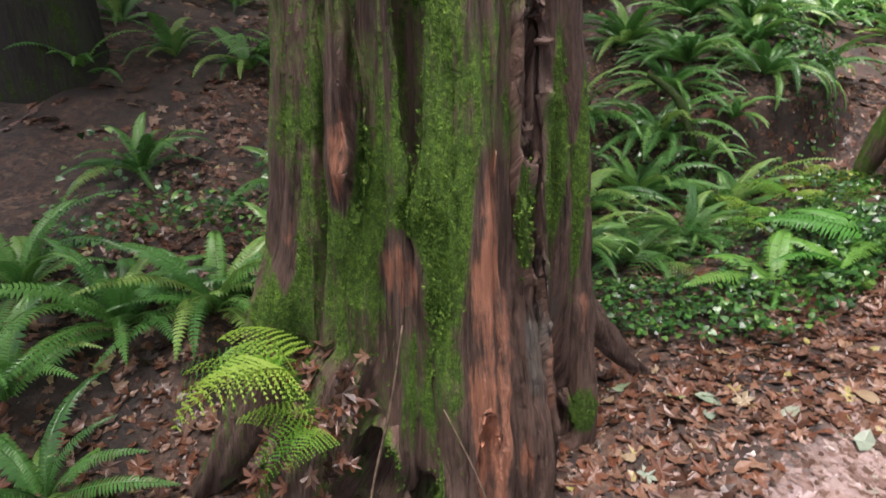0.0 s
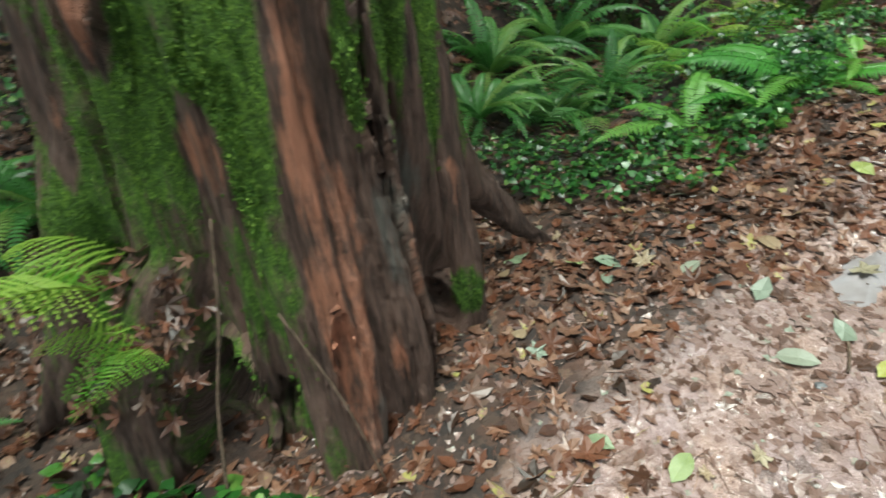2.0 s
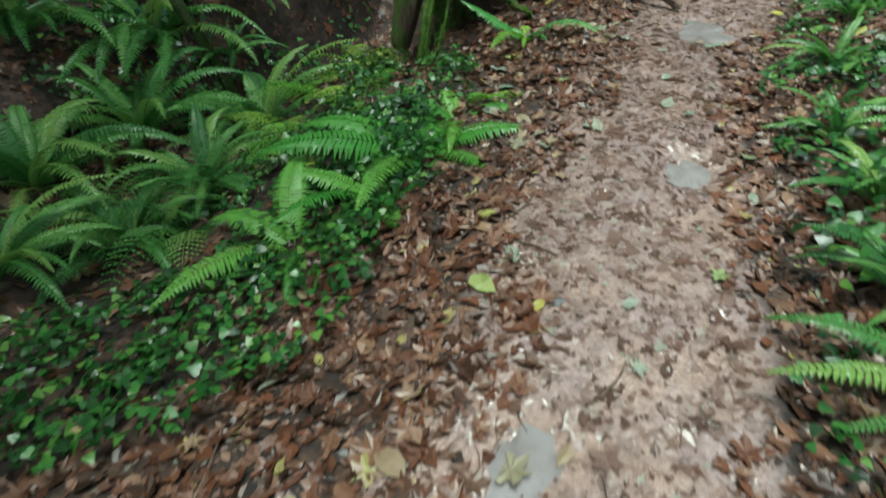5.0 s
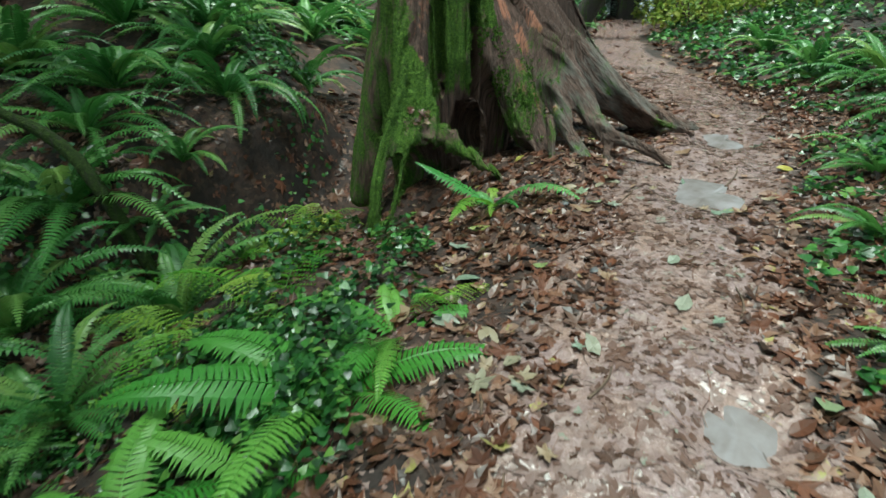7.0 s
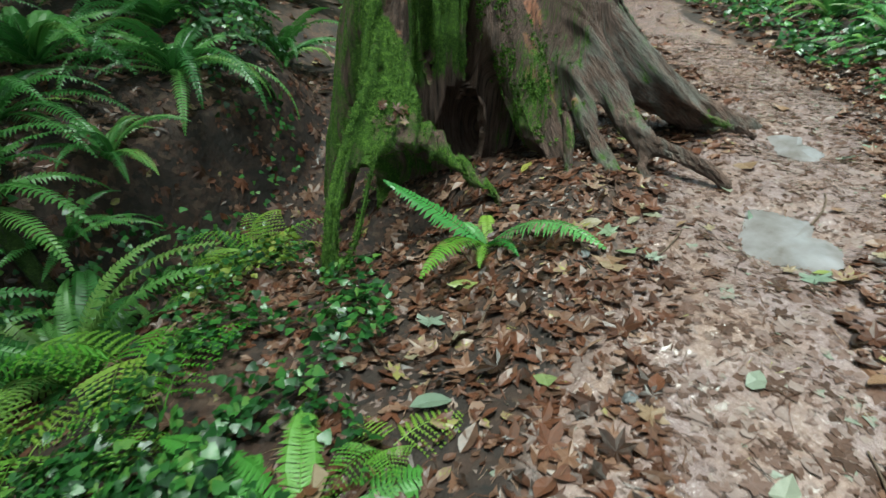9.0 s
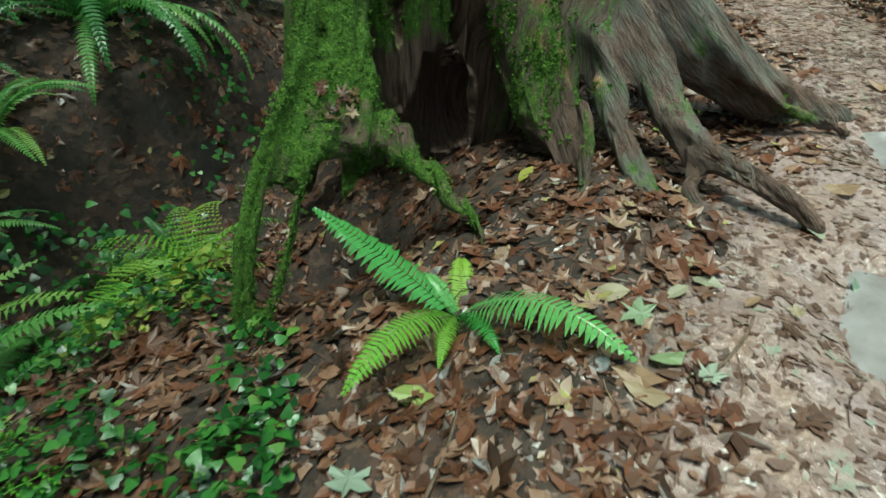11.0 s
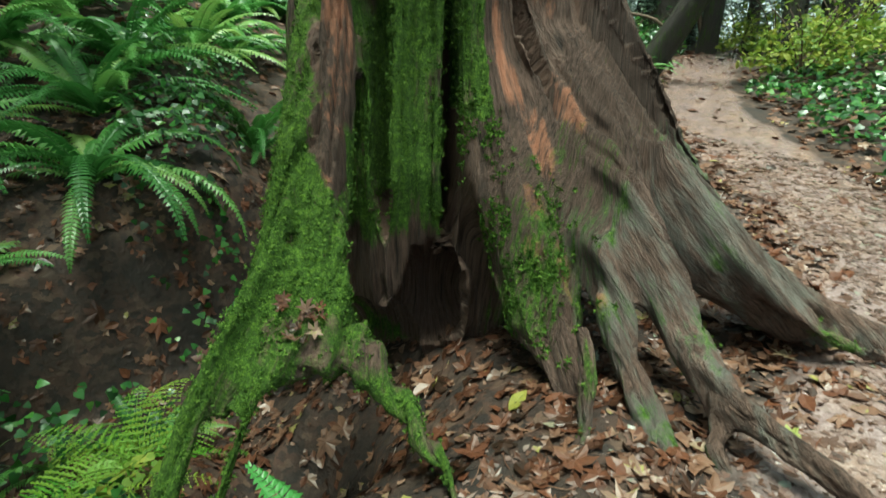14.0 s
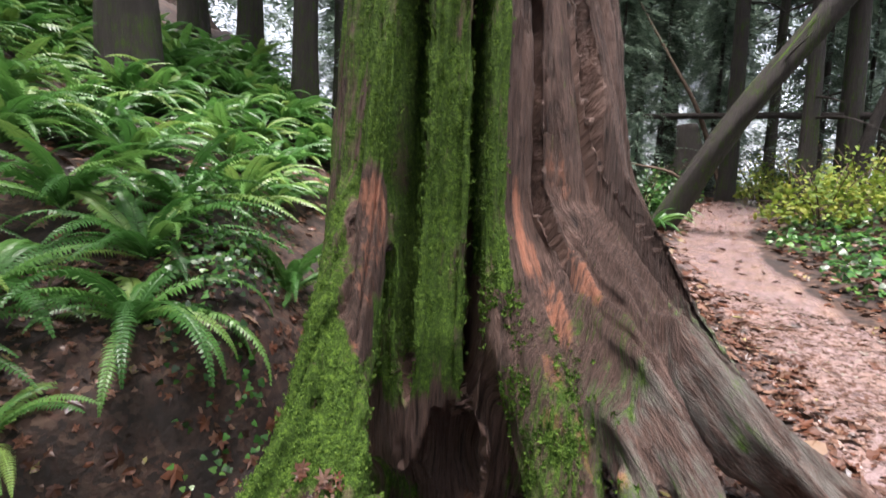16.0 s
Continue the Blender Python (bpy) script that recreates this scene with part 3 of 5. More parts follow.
# tree by the bend: a large cedar on arched, splayed roots
def moss2(v, n):
    a = np.degrees(np.arctan2(v[:, 1] - 6.02, v[:, 0] - 5.98)) % 360
    k = vnoise(v[:, 0] * 6, v[:, 1] * 6, v[:, 2] * 1.6 + 4)
    w = np.where(a < 258, np.where((a > 196) & (v[:, 2] > 0.62), 0.92, 0.72), 0.04) + 0.5 * (k - 0.5)
    w = np.where((a > 248) & (v[:, 2] < 1.25), 0.27 + 0.65 * (k - 0.45) - 0.45 * (v[:, 1] < 4.05), w)
    w = np.maximum(w, 0.5 * blobs(v, [(5.72, 4.95, 0.75, 0.25, 0.3, 0.45), (5.55, 4.45, 0.2, 0.1, 0.2, 0.35), (5.75, 4.25, 0.15, 0.3, 0.25, 0.22), (5.05, 5.0, 0.5, 0.3, 0.5, 0.3)]) + 0.2 * (k - 0.3))
    w -= 1.4 * blobs(v, [(5.65, 5.75, 0.4, 0.4, 0.4, 0.5), (5.6, 5.5, 0.35, 0.3, 0.35, 0.36), (5.05, 5.45, 0.1, 0.45, 0.4, 0.42)])
    w -= 1.1 * blobs(v, [(5.29, 5.55, 1.5, 0.09, 0.25, 0.32), (5.2, 5.48, 1.15, 0.06, 0.2, 0.2), (5.45, 5.3, 0.55, 0.14, 0.2, 0.28)])
    return w


WOOD2 = [(5.23, 5.52, 1.27, 0.05, 0.2, 0.14), (5.15, 5.45, 0.98, 0.04, 0.15, 0.12), (5.38, 5.36, 0.55, 0.13, 0.2, 0.15), (5.55, 5.45, 0.4, 0.06, 0.2, 0.25), (5.95, 5.2, 1.35, 0.035, 0.15, 0.35), (5.28, 5.55, 1.52, 0.085, 0.25, 0.27), (5.2, 5.4, 1.75, 0.04, 0.2, 0.1), (5.14, 5.35, 1.15, 0.045, 0.2, 0.1), (5.9, 5.25, 1.5, 0.06, 0.3, 0.3), (5.96, 5.1, 1.2, 0.05, 0.2, 0.25), (6.1, 5.1, 1.35, 0.05, 0.2, 0.2), (5.85, 5.0, 0.95, 0.05, 0.2, 0.09), (5.8, 4.9, 0.78, 0.04, 0.2, 0.08), (5.9, 4.8, 0.72, 0.06, 0.2, 0.2), (6.1, 5.2, 1.75, 0.1, 0.25, 0.2)]
GREY2 = [(6.0, 4.4, 0.7, 0.25, 0.8, 0.75), (5.72, 4.2, 0.35, 0.25, 0.35, 0.3), (6.6, 4.6, 0.8, 0.5, 0.7, 0.6), (7.0, 4.1, 0.4, 0.5, 0.4, 0.3), (5.55, 4.4, 0.35, 0.12, 0.2, 0.2)]
LOBES2 = []
# the outer root across the trail side, then the bleached ones, the mossy buttress and the left edge
LOBES2.append([(6.35, 5.75, 3.7, 0.2), (6.40, 5.6, 2.6, 0.22), (6.45, 5.4, 1.7, 0.23), (6.48, 5.0, 1.05, 0.22), (6.52, 4.62, 0.72, 0.19), (6.7, 4.35, 0.52, 0.14), (6.95, 4.12, 0.42, 0.10), (7.35, 3.95, 0.36, 0.05)])
LOBES2.append([(6.38, 4.85, 1.15, 0.06), (6.42, 4.45, 0.76, 0.05), (6.6, 4.18, 0.52, 0.04), (6.85, 3.98, 0.40, 0.03)])
LOBES2.append([(6.35, 5.6, 3.0, 0.13), (6.38, 5.33, 1.59, 0.114), (6.19, 4.9, 1.065, 0.105), (6.12, 4.64, 0.75, 0.10), (6.07, 4.42, 0.55, 0.075), (5.94, 4.18, 0.47, 0.068), (5.92, 3.96, 0.44, 0.06), (5.95, 3.8, 0.39, 0.05), (5.97, 3.72, 0.33, 0.035)])
LOBES2.append([(6.2, 5.6, 3.0, 0.15), (6.25, 5.37, 1.59, 0.135), (6.15, 5.03, 1.05, 0.11), (6.0, 4.73, 0.67, 0.09), (5.88, 4.54, 0.5, 0.072), (5.81, 4.34, 0.34, 0.066), (5.71, 4.16, 0.24, 0.075), (5.66, 4.05, -0.05, 0.1)])
LOBES2.append([(6.02, 4.32, 0.52, 0.05), (5.88, 4.13, 0.34, 0.045), (5.86, 4.02, 0.22, 0.045), (5.84, 3.95, 0.0, 0.05)])
LOBES2.append([(6.06, 5.4, 1.58, 0.10), (6.05, 5.18, 1.15, 0.10), (6.05, 4.98, 0.77, 0.10)])
LOBES2.append([(5.85, 5.65, 3.0, 0.15), (5.92, 5.5, 1.58, 0.15), (5.875, 5.28, 1.03, 0.18), (5.88, 5.08, 0.70, 0.21), (5.84, 4.93, 0.48, 0.19), (5.76, 4.73, 0.36, 0.11), (5.7, 4.58, 0.25, 0.08)])
LOBES2.append([(5.72, 4.62, 0.6, 0.05), (5.69, 4.55, 0.53, 0.045), (5.62, 4.45, 0.36, 0.055), (5.53, 4.36, 0.2, 0.06), (5.48, 4.3, -0.15, 0.06)])
LOBES2.append([(5.5, 6.0, 3.0, 0.12), (5.345, 5.9, 1.7, 0.085), (5.258, 5.8, 1.56, 0.08), (5.128, 5.65, 1.22, 0.075), (4.964, 5.48, 0.91, 0.075)])
LOBES2.append([(5.52, 5.75, 3.0, 0.12), (5.40, 5.66, 2.2, 0.11), (5.30, 5.58, 1.5, 0.10), (5.207, 5.5, 0.99, 0.10)])
LOBES2.append([(6.3, 6.3, 1.2, 0.4), (6.9, 6.6, 0.5, 0.2), (7.4, 6.9, 0.2, 0.12)])
LOBES2.append([(5.75, 6.3, 1.2, 0.4), (5.45, 6.6, 0.4, 0.2), (5.3, 6.7, -0.4, 0.15)])
# the arched root: left edge, inner leg, skirt over the hollow, right leg
LEGS2 = [
    [(5.128, 5.65, 1.22, 0.072), (4.964, 5.48, 0.91, 0.073), (4.789, 5.32, 0.69, 0.066), (4.63, 5.19, 0.536, 0.06), (4.505, 5.11, 0.368, 0.056), (4.41, 5.04, 0.221, 0.054), (4.31, 4.97, -0.1, 0.05), (4.28, 4.93, -0.45, 0.06)],
    [(4.826, 5.1, 0.505, 0.073), (4.71, 5.07, 0.45, 0.05), (4.63, 5.02, 0.317, 0.036), (4.55, 4.96, 0.199, 0.034), (4.37, 4.91, -0.1, 0.034), (4.3, 4.91, -0.4, 0.05)],
    [(5.207, 5.5, 0.99, 0.10), (5.08, 5.35, 0.725, 0.12), (4.993, 5.22, 0.564, 0.115), (4.913, 5.14, 0.488, 0.085), (4.80, 5.14, 0.5, 0.07)],
    [(4.96, 5.36, 0.72, 0.09), (4.85, 5.24, 0.56, 0.085), (4.72, 5.17, 0.47, 0.06), (4.62, 5.13, 0.37, 0.04)],
    [(4.80, 5.12, 0.46, 0.07), (4.93, 5.12, 0.46, 0.075), (5.08, 5.1, 0.45, 0.075)],
    [(5.061, 5.18, 0.50, 0.11), (5.116, 5.06, 0.438, 0.085), (5.142, 4.92, 0.365, 0.07), (5.16, 4.78, 0.305, 0.06), (5.156, 4.62, 0.26, 0.052), (5.13, 4.5, 0.22, 0.045), (5.14, 4.44, 0.08, 0.046), (5.15, 4.42, -0.15, 0.05)],
]
CUTS2 = [[(5.5, 5.15, 0.08, 0.2), (5.56, 5.4, 0.24, 0.15), (5.70, 5.62, 0.32, 0.22), (5.62, 5.36, 0.72, 0.035)], [(4.95, 5.4, -0.1, 0.42), (5.12, 5.35, 0.2, 0.26), (5.35, 5.8, -0.05, 0.42)], [(5.3, 5.0, 0.0, 0.2), (5.35, 5.3, 0.1, 0.25)],
         [(6.3, 4.98, 0.78, 0.06), (6.32, 4.62, 0.5, 0.12), (6.36, 4.2, 0.36, 0.10)],
         [(5.80, 4.54, 0.40, 0.03), (5.73, 4.44, 0.22, 0.045), (5.6, 4.25, 0.1, 0.05)], [(5.95, 4.42, 0.47, 0.022), (5.885, 4.29, 0.36, 0.03), (5.8, 4.1, 0.2, 0.02)]]
CLEFT2 = [(223.5, 220, 0.6, 2.9, 0.034, 0.25), (246, 245.5, 0.55, 2.9, 0.022, 0.2), (276, 271, 1.1, 2.9, 0.026, 0.14), (297, 293, 0.75, 2.9, 0.03, 0.2)]
CORE2 = [(-1, 0.55), (0.0, 0.6), (0.5, 0.68), (1.0, 0.72), (1.6, 0.66), (2.6, 0.60), (4, 0.56)]
tree2, v2, n2, m2 = flare_tree("cedar_tree", (4.1, 3.6, -0.6), (7.5, 6.95, 2.8), 0.018, (5.98, 6.02), CORE2, LOBES2, CUTS2, CLEFT2, LEGS2, 0.045, 0.042, moss2, WOOD2, GREY2,
                               "large mossy red cedar on arched roots beside the trail", 16)
moss_tufts(tree2, v2, n2, np.clip(m2 - 0.35, 0, 1) * (v2[:, 1] < 6), 13000, 0.011)


def shaggy(tree, v, nrm, spots, n, size):
    w = blobs(v, spots) * step(0.45, 0.75, vnoise(v[:, 0] * 11, v[:, 1] * 11, v[:, 2] * 7))
    i = RNG.choice(len(v), n, p=w / w.sum())
    nn = nrm[i] + np.array([0, 0, -0.5]) + RNG.normal(0, 0.35, (n, 3))
    me = mass("moss_mat", TUFT_V, TUFT_F, v[i], rot_frames(nn, RNG.rand(n) * 6.3), size * (0.5 + RNG.rand(n)), MOSS)
    tagged(part("moss_mat", me, tree, "shaggy green feather moss"), kind="stuff")


shaggy(tree2, v2, n2, [(5.74, 4.98, 0.72, 0.3, 0.4, 0.5), (4.98, 5.2, 0.62, 0.24, 0.25, 0.28), (5.72, 5.28, 1.25, 0.12, 0.2, 0.4)], 1100, 0.016)
shaggy(tree1, v1, n1, [(-0.02, 1.55, 0.75, 0.08, 0.2, 0.3), (-0.1, 1.6, 0.35, 0.1, 0.15, 0.2), (-0.12, 1.65, 0.85, 0.08, 0.15, 0.1), (0.3, 1.66, 0.8, 0.05, 0.15, 0.2)], 500, 0.015)


# ---- ferns ----
def frond_mesh(name, pairs, width, e0, e1, mat, side_bend=0.0, lacy=False):
    """One frond of length 1 that rises from the origin and arches over along +y."""
    V, F = [], []
    n = pairs + 4
    pts, tang = [np.zeros(3)], []
    for i in range(n):
        u = i / (n - 1)
        e = radians(e0 + (e1 - e0) * u ** 1.2)
        b = side_bend * u
        t = np.array([math.sin(b) * math.cos(e), math.cos(b) * math.cos(e), math.sin(e)])
        tang.append(t)
        pts.append(pts[-1] + t / n)
    for i in range(0, n, 2):
        r = 0.006 * (1 - 0.8 * i / n)
        t = tang[i]
        s = np.cross(t, (0, 0, 1))
        s /= np.linalg.norm(s) + 1e-9
        m2_ = np.cross(s, t)
        for a in (0, 2.1, 4.2):
            V.append(pts[i] + r * (s * math.cos(a) + m2_ * math.sin(a)))
    rows = len(V) // 3
    for i in range(rows - 1):
        for k in range(3):
            F.append((i * 3 + k, i * 3 + (k + 1) % 3, i * 3 + 3 + (k + 1) % 3, i * 3 + 3 + k))
    for i in range(3, n):
        u = (i - 3) / (n - 3)
        prof = (0.55 + 1.6 * u) if u < 0.28 else 1.0 * max(1 - ((u - 0.28) / 0.74) ** 1.7, 0.04)
        if lacy:
            prof = 0.05 + 0.95 * (1 - u) ** 0.85
        ln_ = width * min(prof, 1.0)
        t = tang[i]
        s = np.cross(t, (0, 0, 1))
        s /= np.linalg.norm(s) + 1e-9
        up = np.cross(s, t)
        w = 0.50 / n
        for sd in (-1, 1):
            jit = random.uniform(-0.08, 0.08)
            ax = s * sd + t * (0.28 + jit) - up * 0.05
            ax /= np.linalg.norm(ax)
            o = pts[i]
            if not lacy:
                b0 = len(V)
                dr = np.array([0, 0, -0.3 * ln_ * random.uniform(0.3, 1.4)])
                V += [o - t * w * 0.6, o + t * w * 0.8, o + ax * ln_ * 0.55 + t * w + up * 0.012 + dr * 0.25, o + ax * ln_ * 0.55 - t * w * 0.8 + up * 0.004 + dr * 0.25, o + ax * ln_ + dr]
                F += [(b0, b0 + 1, b0 + 2, b0 + 3), (b0 + 3, b0 + 2, b0 + 4)]
            else:
                k2 = max(3, int(9 * ln_ / width))
                for j in range(k2):
                    q = (j + 0.6) / k2
                    c = o + ax * ln_ * q + np.array([0, 0, -0.22 * ln_ * q * q])
                    l2 = 0.075 * ln_ * (1 - 0.75 * q) + 0.007
                    w2 = 0.66 * ln_ / k2
                    for s2 in (-1, 1):
                        a2 = t * s2 + ax * 0.4
                        a2 /= np.linalg.norm(a2)
                        b0 = len(V)
                        V += [c - ax * w2 * 0.75, c + ax * w2 * 0.75, c + a2 * l2 * 0.5 + ax * w2 * 0.6 + up * 0.004, c + a2 * l2 + ax * w2 * 0.55 - up * 0.008]
                        F += [(b0, b0 + 1, b0 + 2), (b0, b0 + 2, b0 + 3)]
    me = bpy.data.meshes.new(name)
    me.from_pydata([tuple(p) for p in V], [], F)
    me.materials.append(mat)
    me.update()
    return me


SWORDS_FAR = [frond_mesh("sword_frond", 24, 0.105, a, b, SWORD, c) for a, b, c in ((68, -35, 0.2), (56, -52, -0.3), (40, -42, 0.4), (74, -10, 0.3))]
SWORDS = [frond_mesh("sword_frond", 36, 0.098, a, b, SWORD, c) for a, b, c in ((68, -35, 0.2), (58, -50, -0.3), (46, -40, 0.4), (34, -45, -0.2), (74, -10, 0.3))]
LACY = [frond_mesh("lady_frond", 13, 0.30, a, b, BRIGHT, c, True) for a, b, c in ((60, -30, 0.3), (45, -45, -0.3), (30, -40, 0.2))]
LACYD = [frond_mesh("lady_frond_dark", 14, 0.25, a, b, SWORD, c, True) for a, b, c in ((60, -30, 0.3), (45, -45, -0.3), (30, -40, 0.2))]


def fern(x, y, n, length, meshes, label, name="sword_fern", z=None, group="ferns", yaw=None, arc=360, low=0.0):
    e = tagged(new(name), label, "fern", group)
    e.location = (x, y, (ground(x, y) - 0.02) if z is None else z)
    y0 = random.uniform(0, 360) if yaw is None else yaw
    n = int(n * 1.8) if meshes in (SWORDS, SWORDS_FAR) else n
    for i in range(n):
        k = random.randrange(len(meshes))
        s = 1.15 * length * random.uniform(0.7, 1.12)
        part("frond", meshes[k], e, m=pose(0, 0, 0, random.uniform(-12, 8) - low, random.uniform(-14, 14), y0 + arc * (i + random.uniform(-0.3, 0.3)) / n) @ Matrix.Scale(s, 4))
    return e


SF = "dark green sword fern with arching fronds on the forest floor"
# round the first cedar
for x, y, n, s in ((-2.7, 3.1, 11, 0.85), (-1.75, 1.75, 9, 0.6), (-1.2, 4.6, 10, 0.75), (-0.7, 5.4, 9, 0.7), (-2.6, 4.6, 9, 0.7),
                   (1.1, 4.35, 12, 0.7), (1.75, 4.45, 11, 0.65), (2.3, 4.75, 11, 0.65), (1.4, 5.4, 13, 0.95), (2.2, 5.9, 13, 1.0), (3.1, 5.6, 13, 1.0), (2.7, 6.9, 14, 1.1), (1.7, 7.2, 14, 1.1)):
    fern(x, y, n, s, SWORDS, SF)
# gully and hillside left of the second cedar
for x, y, n, s in ((3.1, 7.7, 13, 1.0), (4.6, 8.7, 14, 1.1), (3.5, 8.3, 14, 1.1), (4.0, 9.6, 15, 1.15), (5.0, 9.6, 16, 1.15), (2.9, 9.2, 15, 1.1), (5.9, 9.0, 12, 0.95), (3.4, 10.9, 15, 1.1), (4.6, 11.2, 15, 1.1), (5.8, 10.8, 15, 1.1), (2.4, 11, 14, 1.1)):
    fern(x, y, n, s, SWORDS, SF)
for i in range(150):
    x, y = random.uniform(-1.5, 9.5), random.uniform(11.5, 21)
    fern(x, y, 13, random.uniform(0.9, 1.3), SWORDS_FAR, SF, group="ferns on the hillside")
for i in range(14):
    x, y = random.uniform(-6, -1.5), random.uniform(5, 12)
    fern(x, y, 8, random.uniform(0.6, 0.9), SWORDS_FAR, SF, group="ferns on the hillside")
DROOP = [frond_mesh("drooping_frond", 38, 0.085, a, b, SWORD, c) for a, b, c in ((62, -75, 0.2), (48, -84, -0.3), (70, -55, 0.3), (35, -85, 0.1))]
fern(4.45, 7.85, 24, 1.1, DROOP, "large old sword fern with long drooping fronds on the gully bank")
for x, y, n, s in ((-1.45, 3.05, 11, 0.85), (-1.95, 2.85, 10, 0.8), (-1.0, 3.3, 9, 0.75), (-2.3, 2.3, 9, 0.7)):
    fern(x, y, n, s, SWORDS, SF)
# right of the trail
for x, y, n, s in ((4.6, 1.95, 8, 0.35), (4.15, 1.6, 9, 0.45), (5.5, 2.35, 8, 0.4), (6.4, 2.6, 9, 0.45), (3.6, 1.3, 8, 0.4), (3.25, 0.95, 10, 0.55), (2.95, 0.55, 9, 0.5), (4.6, 1.4, 10, 0.6), (8.0, 2.6, 12, 0.8), (9.0, 3.2, 12, 0.85), (9.6, 4.0, 10, 0.8), (7.2, 1.9, 11, 0.8), (10.8, 5.0, 10, 0.7), (12.3, 9.6, 11, 0.8), (11.2, 8.7, 10, 0.6), (12.9, 9.9, 10, 0.7)):
    fern(x, y, n, s, SWORDS, SF, group="ferns beside the trail")
for x, y, n, s in ((3.95, 6.7, 8, 0.5), (4.45, 6.75, 8, 0.5), (3.6, 6.2, 7, 0.45), (3.3, 6.75, 8, 0.55), (3.7, 7.1, 9, 0.65)):
    fern(x, y, n, s, SWORDS, "small sword fern on the gully side")
# young sword fern in front of the arched root
young = tagged(new("sword_fern"), "young sword fern with five glossy fronds before the arched root", "fern", "ferns beside the trail")
young.location = (4.84, 4.30, ground(4.84, 4.30) - 0.01)
GLOSSY = leaf_mat("young_fern_green", [(0, (0.06, 0.26, 0.045)), (0.5, (0.12, 0.38, 0.085)), (1, (0.22, 0.48, 0.15))], 0.25, 0.6, 0.3, True, 14)
YOUNGF = [frond_mesh("young_frond", 30, 0.145, 30, 14, GLOSSY), frond_mesh("young_frond", 30, 0.15, 42, -42, BRIGHT, -0.15), frond_mesh("young_frond", 30, 0.16, 52, -32, GLOSSY, 0.1)]
for (rz, s, k) in ((22, 0.66, 0), (98, 0.56, 1), (-163, 0.68, 2), (125, 0.30, 1), (170, 0.32, 2), (-170, 0.26, 1), (-45, 0.36, 1), (0, 0.25, 2)):
    part("frond", YOUNGF[k], young, m=pose(0, 0, 0, 0, 0, rz) @ Matrix.Scale(s, 4))
# bright low sword ferns among the ivy
MIDGREEN = leaf_mat("light_fern_green", [(0, (0.07, 0.27, 0.03)), (0.5, (0.13, 0.36, 0.05)), (1, (0.22, 0.44, 0.07))], 0.42, 0.5, 0.3, True, 14)
LOWF = [frond_mesh("low_frond", 32, 0.15, a, b, MIDGREEN, c) for a, b, c in ((38, -28, 0.15), (28, -34, -0.2), (46, -30, 0.3))]
for x, y, s, yaw in ((3.12, 3.42, 0.75, 0), (2.75, 3.3, 0.6, 40), (3.45, 3.5, 0.5, -20), (2.3, 3.35, 0.6, 80)):
    fern(x, y, 6, s, LOWF, "light green sword fern low among ivy beside the trail", yaw=yaw)
# lacy bright ferns
LF = "bright yellow-green lady fern with lacy fronds"
fern(-0.52, 1.62, 7, 0.42, LACY, LF + " growing on the cedar root", "lady_fern", 0.27, "lady ferns", 45, 130)
fern(-0.42, 1.58, 6, 0.34, LACY, LF + " growing on the cedar root", "lady_fern", 0.06, "lady ferns", 60, 130)
for x, y, n, s in ((3.3, 4.85, 6, 0.55), (2.85, 4.7, 6, 0.6), (3.3, 4.3, 5, 0.45), (2.7, 4.1, 5, 0.5), (3.75, 3.55, 4, 0.3), (4.38, 6.1, 7, 0.6), (4.15, 5.7, 6, 0.45), (4.5, 6.35, 6, 0.55), (3.95, 5.85, 6, 0.5), (4.2, 6.3, 5, 0.5)):
    fern(x, y, n, s * 1.0, LACY, LF + " among ivy beside the trail", "lady_fern", None, "lady ferns")
for x, y, n, s in ((2.05, 4.35, 9, 0.7), (1.6, 4.8, 9, 0.8), (-0.9, 2.6, 8, 0.6)):
    fern(x, y, n, s, LACYD, "dark green lady fern on the bank", "lady_fern", None, "lady ferns")


# ---- litter ----
def slope(x, y):
    e = 0.04
    z = ground(x, y)
    gxn, gyn = (ground(x + e, y) - z) / e, (ground(x, y + e) - z) / e
    return z, np.stack([-gxn, -gyn, np.ones_like(z)], 1)


def outline(radii, curl, fold=0.0, rough=0.0, flat=1.0, seed=1):
    """A leaf as a fan round its middle, stalk towards -y, its rim crumpled."""
    g = np.random.RandomState(seed)
    n = len(radii)
    V, F = [(0, 0, 0.05 * flat)], []
    for i, r in enumerate(radii):
        a = -math.pi / 2 + 2 * math.pi * i / n + rough * g.uniform(-0.25, 0.25)
        r = r * (1 + rough * g.uniform(-0.35, 0.35))
        V.append((r * math.cos(a), r * math.sin(a), flat * (curl * r * r + fold * abs(math.cos(a)) * r + rough * g.uniform(-0.3, 0.45) * r)))
    for i in range(n):
        F.append((0, 1 + i, 1 + (i + 1) % n))
    return V, F


LOBED = (0.30, 0.55, 0.36, 0.82, 0.70, 0.46, 0.95, 0.72, 0.5, 1.15, 0.5, 0.74, 0.98, 0.45, 0.70, 0.80, 0.38, 0.52)
OVATE = (0.9, 0.62, 0.52, 0.55, 0.75, 1.1, 0.75, 0.55, 0.52, 0.62)
MAPLE = outline(LOBED, -0.15, 0, 0.25)
MAPLE_UP = outline(LOBED, 0.3, 0.3, 0.45, seed=4)
OVAL = outline(OVATE, -0.1, 0.25)
MAPLES = [outline(LOBED, c, f, 0.35, seed=k) for k, (c, f) in enumerate(((-0.2, 0), (0.12, 0.1), (0.3, 0.25), (-0.05, -0.2)))]
